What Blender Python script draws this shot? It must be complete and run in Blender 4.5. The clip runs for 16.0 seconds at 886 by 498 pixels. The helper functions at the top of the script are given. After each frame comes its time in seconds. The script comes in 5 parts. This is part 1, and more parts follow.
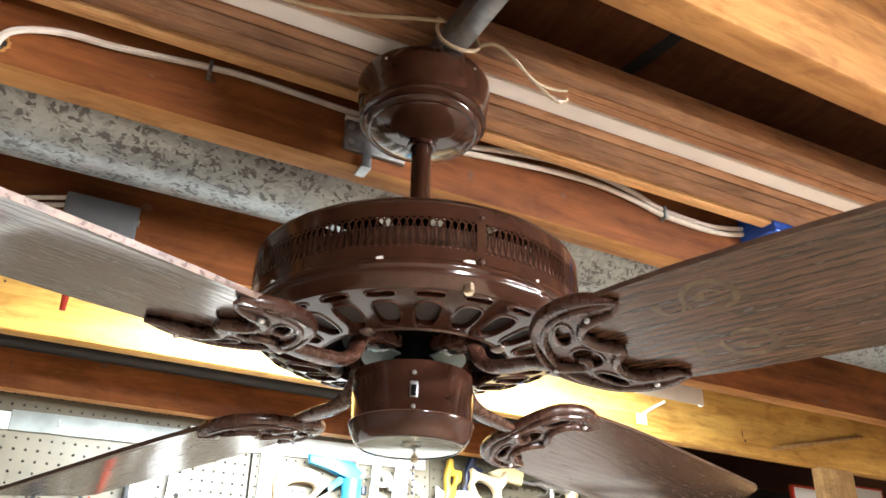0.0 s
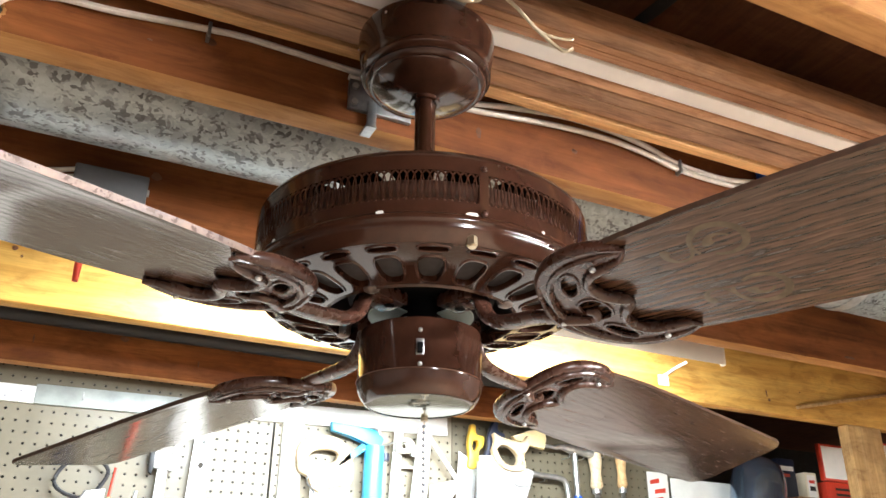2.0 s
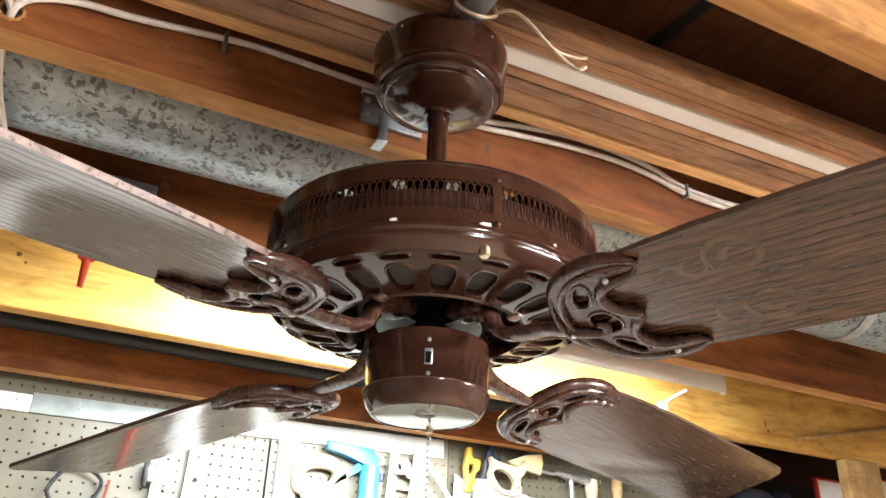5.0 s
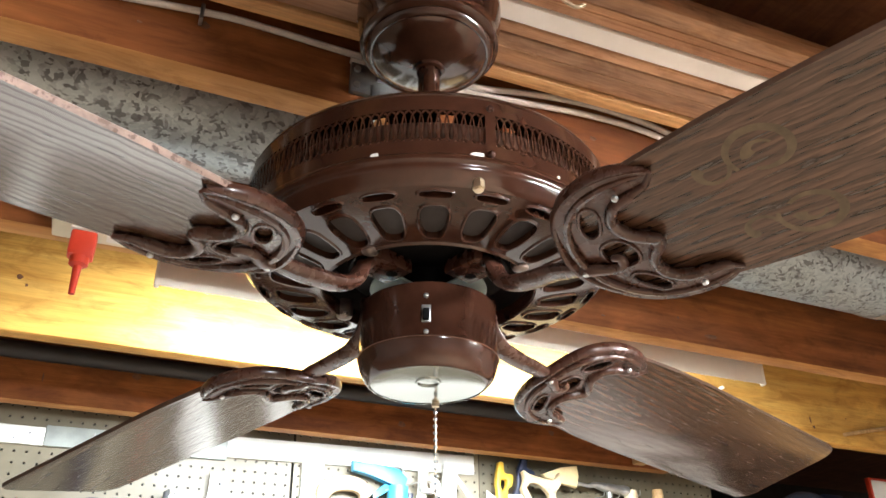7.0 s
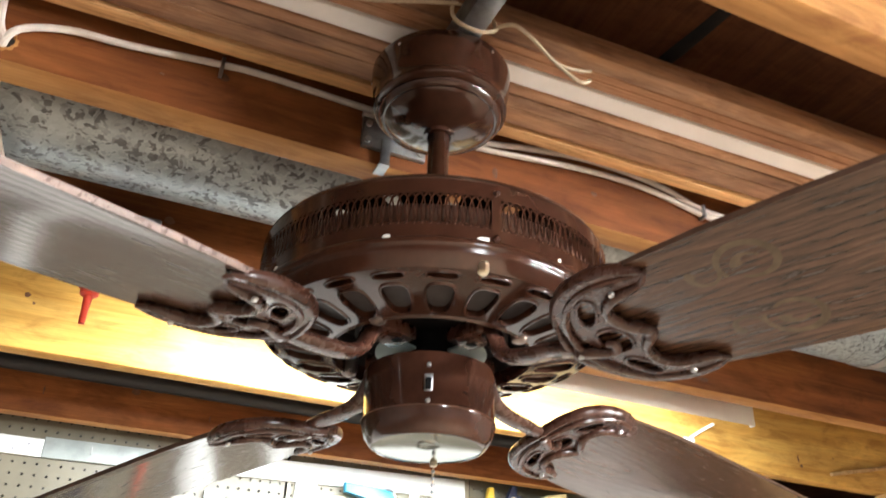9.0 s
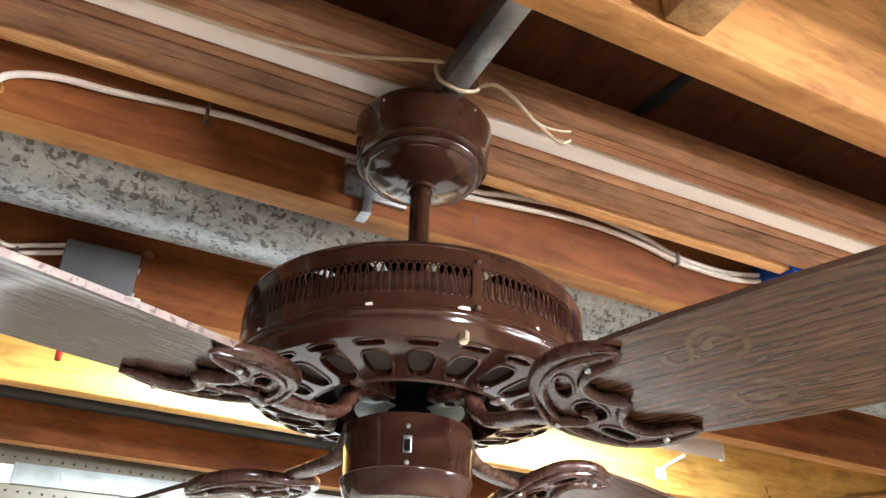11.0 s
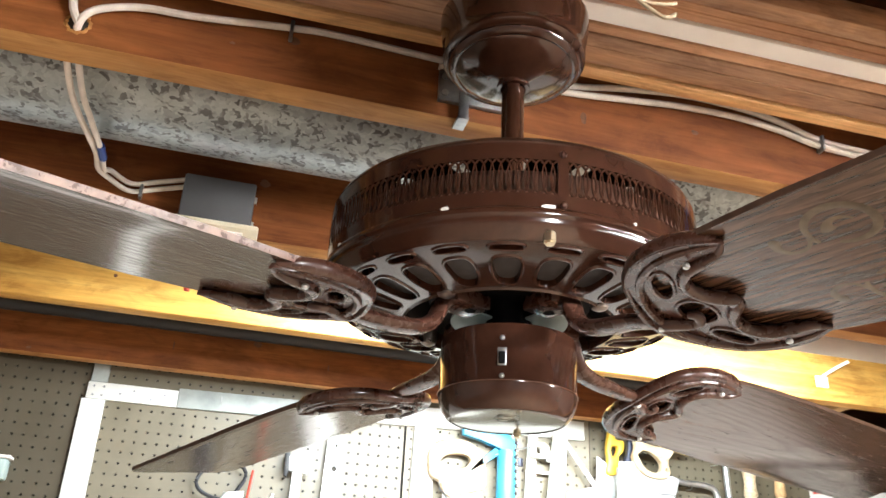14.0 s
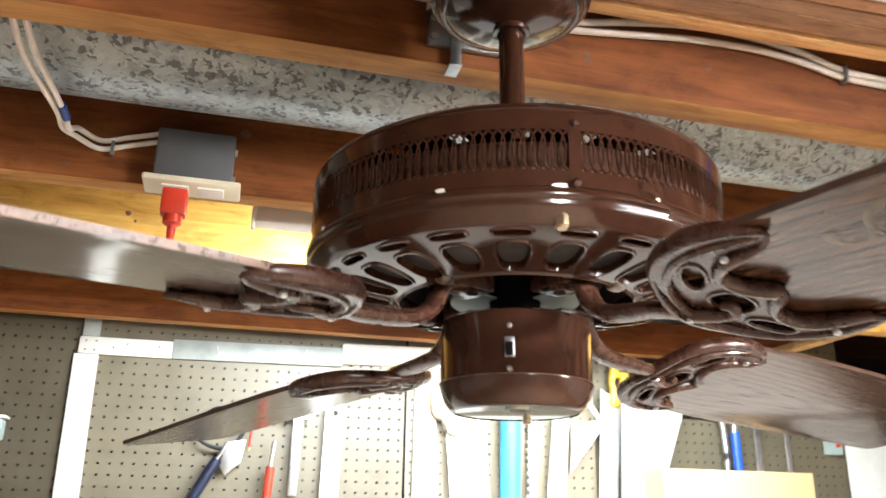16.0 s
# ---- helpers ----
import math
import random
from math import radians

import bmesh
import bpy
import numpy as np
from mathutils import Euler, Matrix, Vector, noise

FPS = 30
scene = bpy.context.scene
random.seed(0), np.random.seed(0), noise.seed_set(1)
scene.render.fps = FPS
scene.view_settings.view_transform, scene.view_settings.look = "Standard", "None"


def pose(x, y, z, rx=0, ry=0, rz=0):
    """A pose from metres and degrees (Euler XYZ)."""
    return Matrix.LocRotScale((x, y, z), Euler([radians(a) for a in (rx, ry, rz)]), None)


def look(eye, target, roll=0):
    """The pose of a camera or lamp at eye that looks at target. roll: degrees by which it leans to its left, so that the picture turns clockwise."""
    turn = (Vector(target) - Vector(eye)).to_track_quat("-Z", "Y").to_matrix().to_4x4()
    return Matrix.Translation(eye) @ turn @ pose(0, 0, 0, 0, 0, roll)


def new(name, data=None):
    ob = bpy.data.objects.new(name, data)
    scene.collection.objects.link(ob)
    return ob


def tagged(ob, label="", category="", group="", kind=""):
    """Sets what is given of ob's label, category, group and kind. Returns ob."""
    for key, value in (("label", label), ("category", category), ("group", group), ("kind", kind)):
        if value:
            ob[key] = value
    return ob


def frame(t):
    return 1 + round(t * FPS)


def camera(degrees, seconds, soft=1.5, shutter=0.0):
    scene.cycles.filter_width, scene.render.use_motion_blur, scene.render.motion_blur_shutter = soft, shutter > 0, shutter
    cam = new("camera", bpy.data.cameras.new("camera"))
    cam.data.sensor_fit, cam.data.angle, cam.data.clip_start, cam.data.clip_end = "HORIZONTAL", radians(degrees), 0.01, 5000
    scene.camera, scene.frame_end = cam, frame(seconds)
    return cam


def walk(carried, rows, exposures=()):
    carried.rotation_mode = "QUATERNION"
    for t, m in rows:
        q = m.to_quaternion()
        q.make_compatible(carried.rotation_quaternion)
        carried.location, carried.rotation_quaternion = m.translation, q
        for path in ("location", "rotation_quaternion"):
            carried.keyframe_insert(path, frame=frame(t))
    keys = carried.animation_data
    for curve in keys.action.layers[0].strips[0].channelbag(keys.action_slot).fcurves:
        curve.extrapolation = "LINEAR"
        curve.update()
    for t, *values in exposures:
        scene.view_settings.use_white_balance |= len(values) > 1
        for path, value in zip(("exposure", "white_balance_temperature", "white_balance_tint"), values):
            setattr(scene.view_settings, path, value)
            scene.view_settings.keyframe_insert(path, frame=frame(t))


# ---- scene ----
cam = camera(57.1, 16.0, 1.5, 0.45)
PATH = [
    (0, (0.185, 0.174, 1.656), (1.004, 1.762, 2.557), 1.3),
    (0.5, (0.204, 0.172, 1.657), (1.026, 1.77, 2.535), 0.3),
    (1, (0.203, 0.179, 1.656), (1.016, 1.794, 2.512), -0.0),
    (1.5, (0.206, 0.184, 1.651), (1.005, 1.811, 2.495), 0.3),
    (2, (0.207, 0.184, 1.651), (0.992, 1.823, 2.486), 0.5),
    (2.5, (0.193, 0.178, 1.648), (0.947, 1.827, 2.494), 0.0),
    (3, (0.19, 0.178, 1.654), (0.927, 1.828, 2.51), 0.4),
    (3.2, (0.185, 0.18, 1.652), (0.92, 1.83, 2.51), 1.0),
    (5.3, (0.208, 0.198, 1.632), (0.985, 1.804, 2.536), 2.0),
    (5.5, (0.221, 0.217, 1.624), (0.998, 1.816, 2.541), 1.8),
    (6, (0.245, 0.239, 1.623), (1.006, 1.824, 2.577), 1.2),
    (6.5, (0.257, 0.254, 1.618), (0.99, 1.84, 2.592), 0.2),
    (7, (0.259, 0.262, 1.612), (0.962, 1.869, 2.573), -0.4),
    (7.5, (0.259, 0.264, 1.608), (0.953, 1.885, 2.552), 0.0),
    (8, (0.255, 0.256, 1.612), (0.944, 1.879, 2.555), 0.4),
    (8.5, (0.246, 0.245, 1.616), (0.935, 1.86, 2.573), 1.0),
    (9, (0.233, 0.218, 1.64), (0.936, 1.814, 2.618), 1.8),
    (9.2, (0.235, 0.21, 1.65), (0.953, 1.792, 2.641), 1.9),
    (11.3, (0.203, 0.192, 1.668), (0.965, 1.742, 2.675), 2.0),
    (11.5, (0.191, 0.199, 1.664), (0.979, 1.755, 2.643), 2.3),
    (12, (0.176, 0.231, 1.665), (1.072, 1.786, 2.549), 2.1),
    (12.5, (0.271, 0.226, 1.673), (0.941, 1.922, 2.495), 0.9),
    (13, (0.362, 0.214, 1.684), (0.764, 1.999, 2.494), 1.5),
    (13.5, (0.32, 0.214, 1.685), (0.711, 1.999, 2.497), 2.5),
    (14, (0.277, 0.22, 1.68), (0.727, 1.987, 2.501), 3.2),
    (14.5, (0.274, 0.216, 1.681), (0.77, 1.966, 2.513), 3.3),
    (15, (0.28, 0.215, 1.681), (0.807, 1.955, 2.515), 3.2),
    (15.5, (0.282, 0.237, 1.685), (0.821, 2.001, 2.458), 2.6),
    (16, (0.286, 0.265, 1.743), (0.771, 2.096, 2.384), 0.9),
]
EXPOSURE = [(0.0, 0.02, 6250, 10), (3.0, -0.09, 6300, 10), (9.0, -0.08, 6300, 10), (11.5, 0.08, 5950, 10), (12.2, -0.03, 6000, 10), (13.0, -0.09, 6150, 10), (16.0, -0.10, 6400, 10)]
walk(cam, [(t, look(eye, target, roll)) for t, eye, target, roll in PATH], EXPOSURE)

# ---- world and lamps ----
world = bpy.data.worlds.new("world")
scene.world = world
world.use_nodes = True
world.node_tree.nodes["Background"].inputs[0].default_value = (1.0, 0.9, 0.78, 1)
world.node_tree.nodes["Background"].inputs[1].default_value = 0.012


def area_lamp(name, at, size_x, size_y, watts, colour, rot=(0, 0, 0)):
    data = bpy.data.lights.new(name, "AREA")
    data.shape, data.size, data.size_y, data.energy, data.color = "RECTANGLE", size_x, size_y, watts, colour
    ob = new(name, data)
    ob.matrix_basis = pose(*at, *rot)
    return ob


# tubes of the shop light over the bench, and of the one behind the camera
area_lamp("bench_tube_light", (0.905, 1.512, 2.186), 1.12, 0.05, 42, (0.93, 1.0, 1.02), (48, 0, 0))
area_lamp("unseen_tube_light", (0.52, -0.85, 2.085), 0.10, 1.15, 124, (0.96, 0.97, 0.96))
# Added lamp with no known source; brightens the joists to the right.
area_lamp("unseen_tube_light", (1.75, -0.55, 1.945), 0.10, 1.15, 120, (0.96, 0.97, 0.96))

# ---- materials ----
def mat(name, rough=0.5, metal=0.0, coat=0.0):
    m = bpy.data.materials.new(name)
    m.use_nodes = True
    b = m.node_tree.nodes["Principled BSDF"]
    b.inputs["Roughness"].default_value = rough
    b.inputs["Metallic"].default_value = metal
    b.inputs["Coat Weight"].default_value = coat
    b.inputs["Coat Roughness"].default_value = 0.12
    return m, m.node_tree.nodes, m.node_tree.links, b


def ramp(nodes, stops, mode="LINEAR"):
    r = nodes.new("ShaderNodeValToRGB")
    r.color_ramp.interpolation = mode
    e = r.color_ramp.elements
    while len(e) < len(stops):
        e.new(0.5)
    for k, (pos, col) in zip(e, stops):
        k.position = pos
        k.color = (*col, 1) if len(col) == 3 else col
    return r


def coords(nodes, links, scale, vary=False, at=(0, 0, 0)):
    c = nodes.new("ShaderNodeTexCoord")
    mp = nodes.new("ShaderNodeMapping")
    mp.inputs["Scale"].default_value = scale
    mp.inputs["Location"].default_value = [a * k for a, k in zip(at, scale)]
    if vary:
        info = nodes.new("ShaderNodeObjectInfo")
        add = nodes.new("ShaderNodeVectorMath")
        add.operation = "MULTIPLY_ADD"
        comb = nodes.new("ShaderNodeCombineXYZ")
        for i in range(3):
            links.new(info.outputs["Random"], comb.inputs[i])
        links.new(comb.outputs[0], add.inputs[0])
        add.inputs[1].default_value = (7.3, 5.1, 3.7)
        links.new(c.outputs["Object"], add.inputs[2])
        links.new(add.outputs[0], mp.inputs["Vector"])
    else:
        links.new(c.outputs["Object"], mp.inputs["Vector"])
    return mp


def noise_tex(nodes, links, mp, scale, detail=4, rough=0.55, distort=0.0):
    n = nodes.new("ShaderNodeTexNoise")
    n.inputs["Scale"].default_value = scale
    n.inputs["Detail"].default_value = detail
    n.inputs["Roughness"].default_value = rough
    n.inputs["Distortion"].default_value = distort
    links.new(mp.outputs[0], n.inputs["Vector"])
    return n


def mix(nodes, links, fac, a, b, mode="MIX"):
    m = nodes.new("ShaderNodeMix")
    m.data_type, m.blend_type = "RGBA", mode
    for sock, v in ((m.inputs[0], fac), (m.inputs[6], a), (m.inputs[7], b)):
        if hasattr(v, "is_output"):
            links.new(v, sock)
        elif isinstance(v, tuple):
            sock.default_value = (*v, 1)
        else:
            sock.default_value = v
    return m.outputs[2]


def bump(nodes, links, bsdf, height, strength, dist=0.001):
    b = nodes.new("ShaderNodeBump")
    b.inputs["Strength"].default_value = strength
    b.inputs["Distance"].default_value = dist
    links.new(height, b.inputs["Height"])
    links.new(b.outputs[0], bsdf.inputs["Normal"])


def wood(name, dark, mid, light, rough=0.55, knots=True, grain=(1.2, 26, 26), coat=0.0, bumps=0.25, vary=True, knot_scale=2.6, stain=(0.70, 0.62, 0.55), fine_amount=0.7):
    m, n, l, b = mat(name, rough, 0, coat)
    b.inputs["Specular IOR Level"].default_value = 0.25
    mp = coords(n, l, grain, vary)
    g = noise_tex(n, l, mp, 1.6, 6, 0.62, 0.6)
    r = ramp(n, [(0.28, dark), (0.5, mid), (0.74, light)])
    l.new(g.outputs[0], r.inputs[0])
    fine = noise_tex(n, l, coords(n, l, (grain[0] * 3, grain[1] * 7, grain[2] * 7), vary), 2.0, 3)
    fr = ramp(n, [(0.35, (0.72, 0.68, 0.64)), (0.6, (1, 1, 1))])
    l.new(fine.outputs[0], fr.inputs[0])
    col = mix(n, l, fine_amount, r.outputs[0], fr.outputs[0], "MULTIPLY")
    blotch = noise_tex(n, l, coords(n, l, (0.9, 2.4, 2.4), vary), 4.2, 5, 0.6, 0.4)
    br = ramp(n, [(0.3, stain), (0.62, (1.1, 1.08, 1.02))])
    l.new(blotch.outputs[0], br.inputs[0])
    col = mix(n, l, 0.8, col, br.outputs[0], "MULTIPLY")
    mott = noise_tex(n, l, coords(n, l, (2.2, 7.0, 7.0), vary), 5.0, 6, 0.68, 0.8)
    mr = ramp(n, [(0.36, (0.66, 0.58, 0.52)), (0.50, (1.0, 1.0, 1.0)), (0.68, (1.18, 1.16, 1.12))])
    l.new(mott.outputs[0], mr.inputs[0])
    col = mix(n, l, 0.75, col, mr.outputs[0], "MULTIPLY")
    if knots:
        v = n.new("ShaderNodeTexVoronoi")
        v.inputs["Scale"].default_value = knot_scale
        l.new(coords(n, l, (1, 1.6, 1.6), vary).outputs[0], v.inputs["Vector"])
        kr = ramp(n, [(0.018, (0.16, 0.07, 0.035)), (0.03, (0.45, 0.30, 0.2)), (0.05, (1, 1, 1))])
        l.new(v.outputs["Distance"], kr.inputs[0])
        col = mix(n, l, 0.95, col, kr.outputs[0], "MULTIPLY")
    l.new(col, b.inputs["Base Color"])
    bump(n, l, b, fine.outputs[0], bumps, 0.0008)
    return m


def paint(name, colour, rough=0.4, metal=0.0, spread=0.12, scale=30, coat=0.0, bumps=0.05, chips=None, chip_at=0.72, vary=False):
    m, n, l, b = mat(name, rough, metal, coat)
    a = noise_tex(n, l, coords(n, l, (1, 1, 1), vary), scale, 5, 0.6)
    lo = tuple(c * (1 - spread) for c in colour)
    hi = tuple(min(1, c * (1 + spread)) for c in colour)
    r = ramp(n, [(0.3, lo), (0.7, hi)])
    l.new(a.outputs[0], r.inputs[0])
    col = r.outputs[0]
    if chips:
        c = noise_tex(n, l, coords(n, l, (1, 1, 1)), scale * 2.5, 4, 0.7)
        cr = ramp(n, [(chip_at, (0, 0, 0)), (chip_at + 0.03, (1, 1, 1))])
        l.new(c.outputs[0], cr.inputs[0])
        col = mix(n, l, cr.outputs[0], col, chips)
    l.new(col, b.inputs["Base Color"])
    rr = ramp(n, [(0.3, (rough * 0.8,) * 3), (0.7, (min(1, rough * 1.25),) * 3)])
    l.new(a.outputs[0], rr.inputs[0])
    l.new(rr.outputs[0], b.inputs["Roughness"])
    if bumps:
        bump(n, l, b, a.outputs[0], bumps, 0.0006)
    return m


def veneer(name, at, bands=0.4, rings=False, film=0.5):
    """Dark oak-look veneer: short pores and wavy bands along x under a glossy film; rings gives the arched figure."""
    m, n, l, b = mat(name, 0.2, 0, film)
    b.inputs["Coat Roughness"].default_value = 0.16
    b.inputs["Specular IOR Level"].default_value = 0.4 + 0.5 * film
    b.inputs["Coat IOR"].default_value = 1.5 + 0.35 * film
    warp = noise_tex(n, l, coords(n, l, (3.5, 15, 15), False, at), 1.0, 3, 0.55)
    pos = n.new("ShaderNodeVectorMath")
    pos.operation = "MULTIPLY_ADD"
    pos.inputs[1].default_value = (0.0, 0.030, 0.0)
    l.new(warp.outputs["Color"], pos.inputs[0])
    base = coords(n, l, (0.075, 1, 1), False, (-0.130, -0.022, 0)) if rings else coords(n, l, (1, 1, 1), False, at)
    l.new(base.outputs[0], pos.inputs[2])
    wave = n.new("ShaderNodeTexWave")
    wave.wave_type, wave.bands_direction, wave.rings_direction, wave.wave_profile = "RINGS" if rings else "BANDS", "Y", "Z", "SAW"
    wave.inputs["Scale"].default_value = 46 if rings else 42
    wave.inputs["Distortion"].default_value = 1.5 if rings else 3.0
    wave.inputs["Detail"].default_value = 2
    l.new(pos.outputs[0], wave.inputs["Vector"])
    pore = noise_tex(n, l, coords(n, l, (24, 260, 260), False, at), 1.0, 4, 0.6, 0.4)
    broad = noise_tex(n, l, coords(n, l, (5, 16, 16), False, at), 1.0, 3, 0.6)
    wr = ramp(n, [(0.0, (0.016, 0.008, 0.005)), (0.34, (0.066, 0.034, 0.021)), (1.0, (0.112, 0.060, 0.038))])
    l.new(wave.outputs[0], wr.inputs[0])
    pr = ramp(n, [(0.36, (0.25, 0.23, 0.22)), (0.50, (0.95, 0.94, 0.93)), (0.64, (1.45, 1.42, 1.40))])
    l.new(pore.outputs[0], pr.inputs[0])
    col = mix(n, l, bands, (0.084, 0.046, 0.030), wr.outputs[0])
    col = mix(n, l, 0.62 if rings else 0.85, col, pr.outputs[0], "MULTIPLY")
    br = ramp(n, [(0.3, (0.78, 0.74, 0.70)), (0.7, (1.14, 1.12, 1.12))])
    l.new(broad.outputs[0], br.inputs[0])
    l.new(mix(n, l, 0.9, col, br.outputs[0], "MULTIPLY"), b.inputs["Base Color"])
    rr = ramp(n, [(0.3, (0.30,) * 3), (0.55, (0.18,) * 3), (0.75, (0.13,) * 3)])
    l.new(pore.outputs[0], rr.inputs[0])
    l.new(rr.outputs[0], b.inputs["Roughness"])
    fr = ramp(n, [(0.05, (film * 0.15,) * 3), (0.45, (film,) * 3)])
    l.new(wave.outputs[0], fr.inputs[0])
    l.new(fr.outputs[0], b.inputs["Coat Weight"])
    h = mix(n, l, 0.6, wave.outputs[0], pore.outputs[0])
    bump(n, l, b, h, 0.10, 0.0004)
    return m


def galvanised(name):
    m, n, l, b = mat(name, 0.42, 0.55)
    mp = coords(n, l, (1.0, 1.25, 1.25))
    wob = noise_tex(n, l, mp, 34, 3)
    wv = mix(n, l, 0.035, mp.outputs[0], wob.outputs["Color"], "ADD")
    v = n.new("ShaderNodeTexVoronoi")
    v.inputs["Scale"].default_value = 165
    l.new(wv, v.inputs["Vector"])
    patch = noise_tex(n, l, mp, 26, 2)
    lift = n.new("ShaderNodeMath")
    lift.operation = "MULTIPLY_ADD"
    lift.inputs[1].default_value = 0.9
    l.new(patch.outputs[0], lift.inputs[0])
    l.new(v.outputs["Color"], lift.inputs[2])
    shift = n.new("ShaderNodeMath")
    shift.operation = "SUBTRACT"
    shift.inputs[1].default_value = 0.40
    l.new(lift.outputs[0], shift.inputs[0])
    r = ramp(n, [(0.0, (0.10, 0.105, 0.115)), (0.26, (0.17, 0.18, 0.19)), (0.36, (0.31, 0.345, 0.37)), (0.6, (0.385, 0.435, 0.465)), (1.0, (0.45, 0.505, 0.54))])
    l.new(shift.outputs[0], r.inputs[0])
    big = noise_tex(n, l, mp, 9, 3)
    br = ramp(n, [(0.3, (0.82, 0.84, 0.86)), (0.7, (1.05, 1.05, 1.0))])
    l.new(big.outputs[0], br.inputs[0])
    l.new(mix(n, l, 0.8, r.outputs[0], br.outputs[0], "MULTIPLY"), b.inputs["Base Color"])
    return m


def glow(name, colour, strength):
    m, n, l, b = mat(name, 0.4)
    b.inputs["Base Color"].default_value = (*colour, 1)
    b.inputs["Emission Color"].default_value = (*colour, 1)
    b.inputs["Emission Strength"].default_value = strength
    return m


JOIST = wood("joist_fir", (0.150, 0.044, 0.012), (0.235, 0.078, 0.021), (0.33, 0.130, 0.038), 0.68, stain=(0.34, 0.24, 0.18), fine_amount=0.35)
# Paler copy of the joist fir: light from below put into the colour.
JOIST_LIT = wood("joist_fir_lit", (0.30, 0.135, 0.040), (0.425, 0.21, 0.068), (0.53, 0.29, 0.105), 0.65, stain=(0.55, 0.42, 0.32), fine_amount=0.35)
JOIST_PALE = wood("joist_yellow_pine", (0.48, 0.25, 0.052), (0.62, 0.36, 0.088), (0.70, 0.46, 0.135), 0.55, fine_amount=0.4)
POST = wood("post_pine", (0.42, 0.26, 0.11), (0.54, 0.35, 0.16), (0.62, 0.43, 0.22), 0.6, grain=(26, 26, 1.2))
SUBFLOOR = wood("subfloor_boards", (0.085, 0.032, 0.015), (0.125, 0.048, 0.022), (0.165, 0.066, 0.030), 0.75, knots=False, grain=(20, 1.2, 20))
TRIM_LIGHT = wood("trim_light_pine", (0.58, 0.31, 0.13), (0.70, 0.41, 0.19), (0.76, 0.50, 0.26), 0.5, knots=False)
TRIM_GREY = wood("trim_stained", (0.22, 0.125, 0.08), (0.40, 0.23, 0.14), (0.54, 0.29, 0.145), 0.65, knots=False, grain=(3.5, 22, 22), stain=(0.55, 0.48, 0.45))
TRIM_BROWN = wood("trim_cedar", (0.36, 0.18, 0.10), (0.48, 0.255, 0.145), (0.56, 0.32, 0.19), 0.65, knots=False, stain=(0.50, 0.42, 0.36))
TRIM_WHITE = paint("trim_white_primer", (0.86, 0.79, 0.73), 0.5, spread=0.07, scale=12)
VENEERS = [veneer("blade_veneer", at, c, q, film) for at, c, q, film in (((0.37, 0.21, 0.0), 0.55, False, 0.28), ((1.93, 0.64, 0.3), 0.80, True, 0.30), ((2.71, 1.17, 0.5), 0.35, False, 0.6), ((4.15, 1.52, 0.1), 0.85, False, 1.0))]
BLADE_EDGE = paint("blade_edge_board", (0.165, 0.108, 0.085), 0.45, spread=0.5, scale=70, chips=(0.075, 0.040, 0.028), chip_at=0.56)
BLADE_DARK = paint("blade_edge_dark", (0.075, 0.042, 0.028), 0.4, spread=0.3, scale=120)
BROWN = paint("brown_enamel", (0.040, 0.0155, 0.0092), 0.13, spread=0.18, scale=60, coat=0.12, bumps=0.03, chips=(0.30, 0.20, 0.15), chip_at=0.78)
BROWN_CAST = paint("brown_cast_enamel", (0.056, 0.0225, 0.0145), 0.27, spread=0.25, scale=90, coat=0.18, bumps=0.05, chips=(0.30, 0.22, 0.18), chip_at=0.74)
BLACK = paint("black_motor", (0.004, 0.004, 0.0045), 0.7, spread=0.3)
BLACK.node_tree.nodes["Principled BSDF"].inputs["Specular IOR Level"].default_value = 0.12
MOTOR_BROWN = paint("brown_motor_case", (0.12, 0.060, 0.038), 0.45, spread=0.5, scale=110)
INSIDE = paint("dark_motor_mesh", (0.026, 0.022, 0.022), 0.6, spread=0.2, scale=160)
MOTOR_STEEL = paint("worn_motor_steel", (0.22, 0.18, 0.16), 0.32, 0.9, spread=0.3, scale=120)
STEEL = paint("zinc_steel", (0.55, 0.56, 0.56), 0.34, 0.9, spread=0.25, scale=40)
DARK_STEEL = paint("dull_steel_bar", (0.34, 0.36, 0.38), 0.34, 0.85, spread=0.45, scale=26)
BRASS = paint("brass", (0.70, 0.58, 0.40), 0.3, 0.9, spread=0.2)
PLATE = paint("brushed_bottom_plate", (0.43, 0.46, 0.44), 0.14, 0.9, spread=0.12, scale=24)
CREAM = paint("cream_plastic", (0.72, 0.66, 0.50), 0.45, spread=0.06)
CABLE = paint("white_cable_jacket", (0.64, 0.57, 0.51), 0.5, spread=0.12, scale=60)
TWINE = paint("tan_twine", (0.54, 0.43, 0.29), 0.7, spread=0.15, scale=200)
GREY_BOX = paint("grey_steel_box", (0.115, 0.118, 0.125), 0.5, 0.2, spread=0.08, scale=20)
RED = paint("red_plastic", (0.56, 0.045, 0.02), 0.4, spread=0.12)
BLUE = paint("blue_plastic", (0.015, 0.10, 0.58), 0.4, spread=0.15)
TAPE = paint("blue_tape", (0.012, 0.045, 0.20), 0.45, spread=0.15)
SKY_BLUE = paint("light_blue_paint", (0.07, 0.42, 0.68), 0.35, spread=0.12)
BLACK_PIPE = paint("black_pipe", (0.018, 0.019, 0.022), 0.5, spread=0.3)
WHITE_METAL = paint("white_enamel_metal", (0.78, 0.76, 0.70), 0.35, spread=0.04)
WHITE_WOOD = paint("white_painted_wood", (0.74, 0.74, 0.70), 0.5, spread=0.08, scale=18, chips=(0.35, 0.28, 0.2), chip_at=0.74)
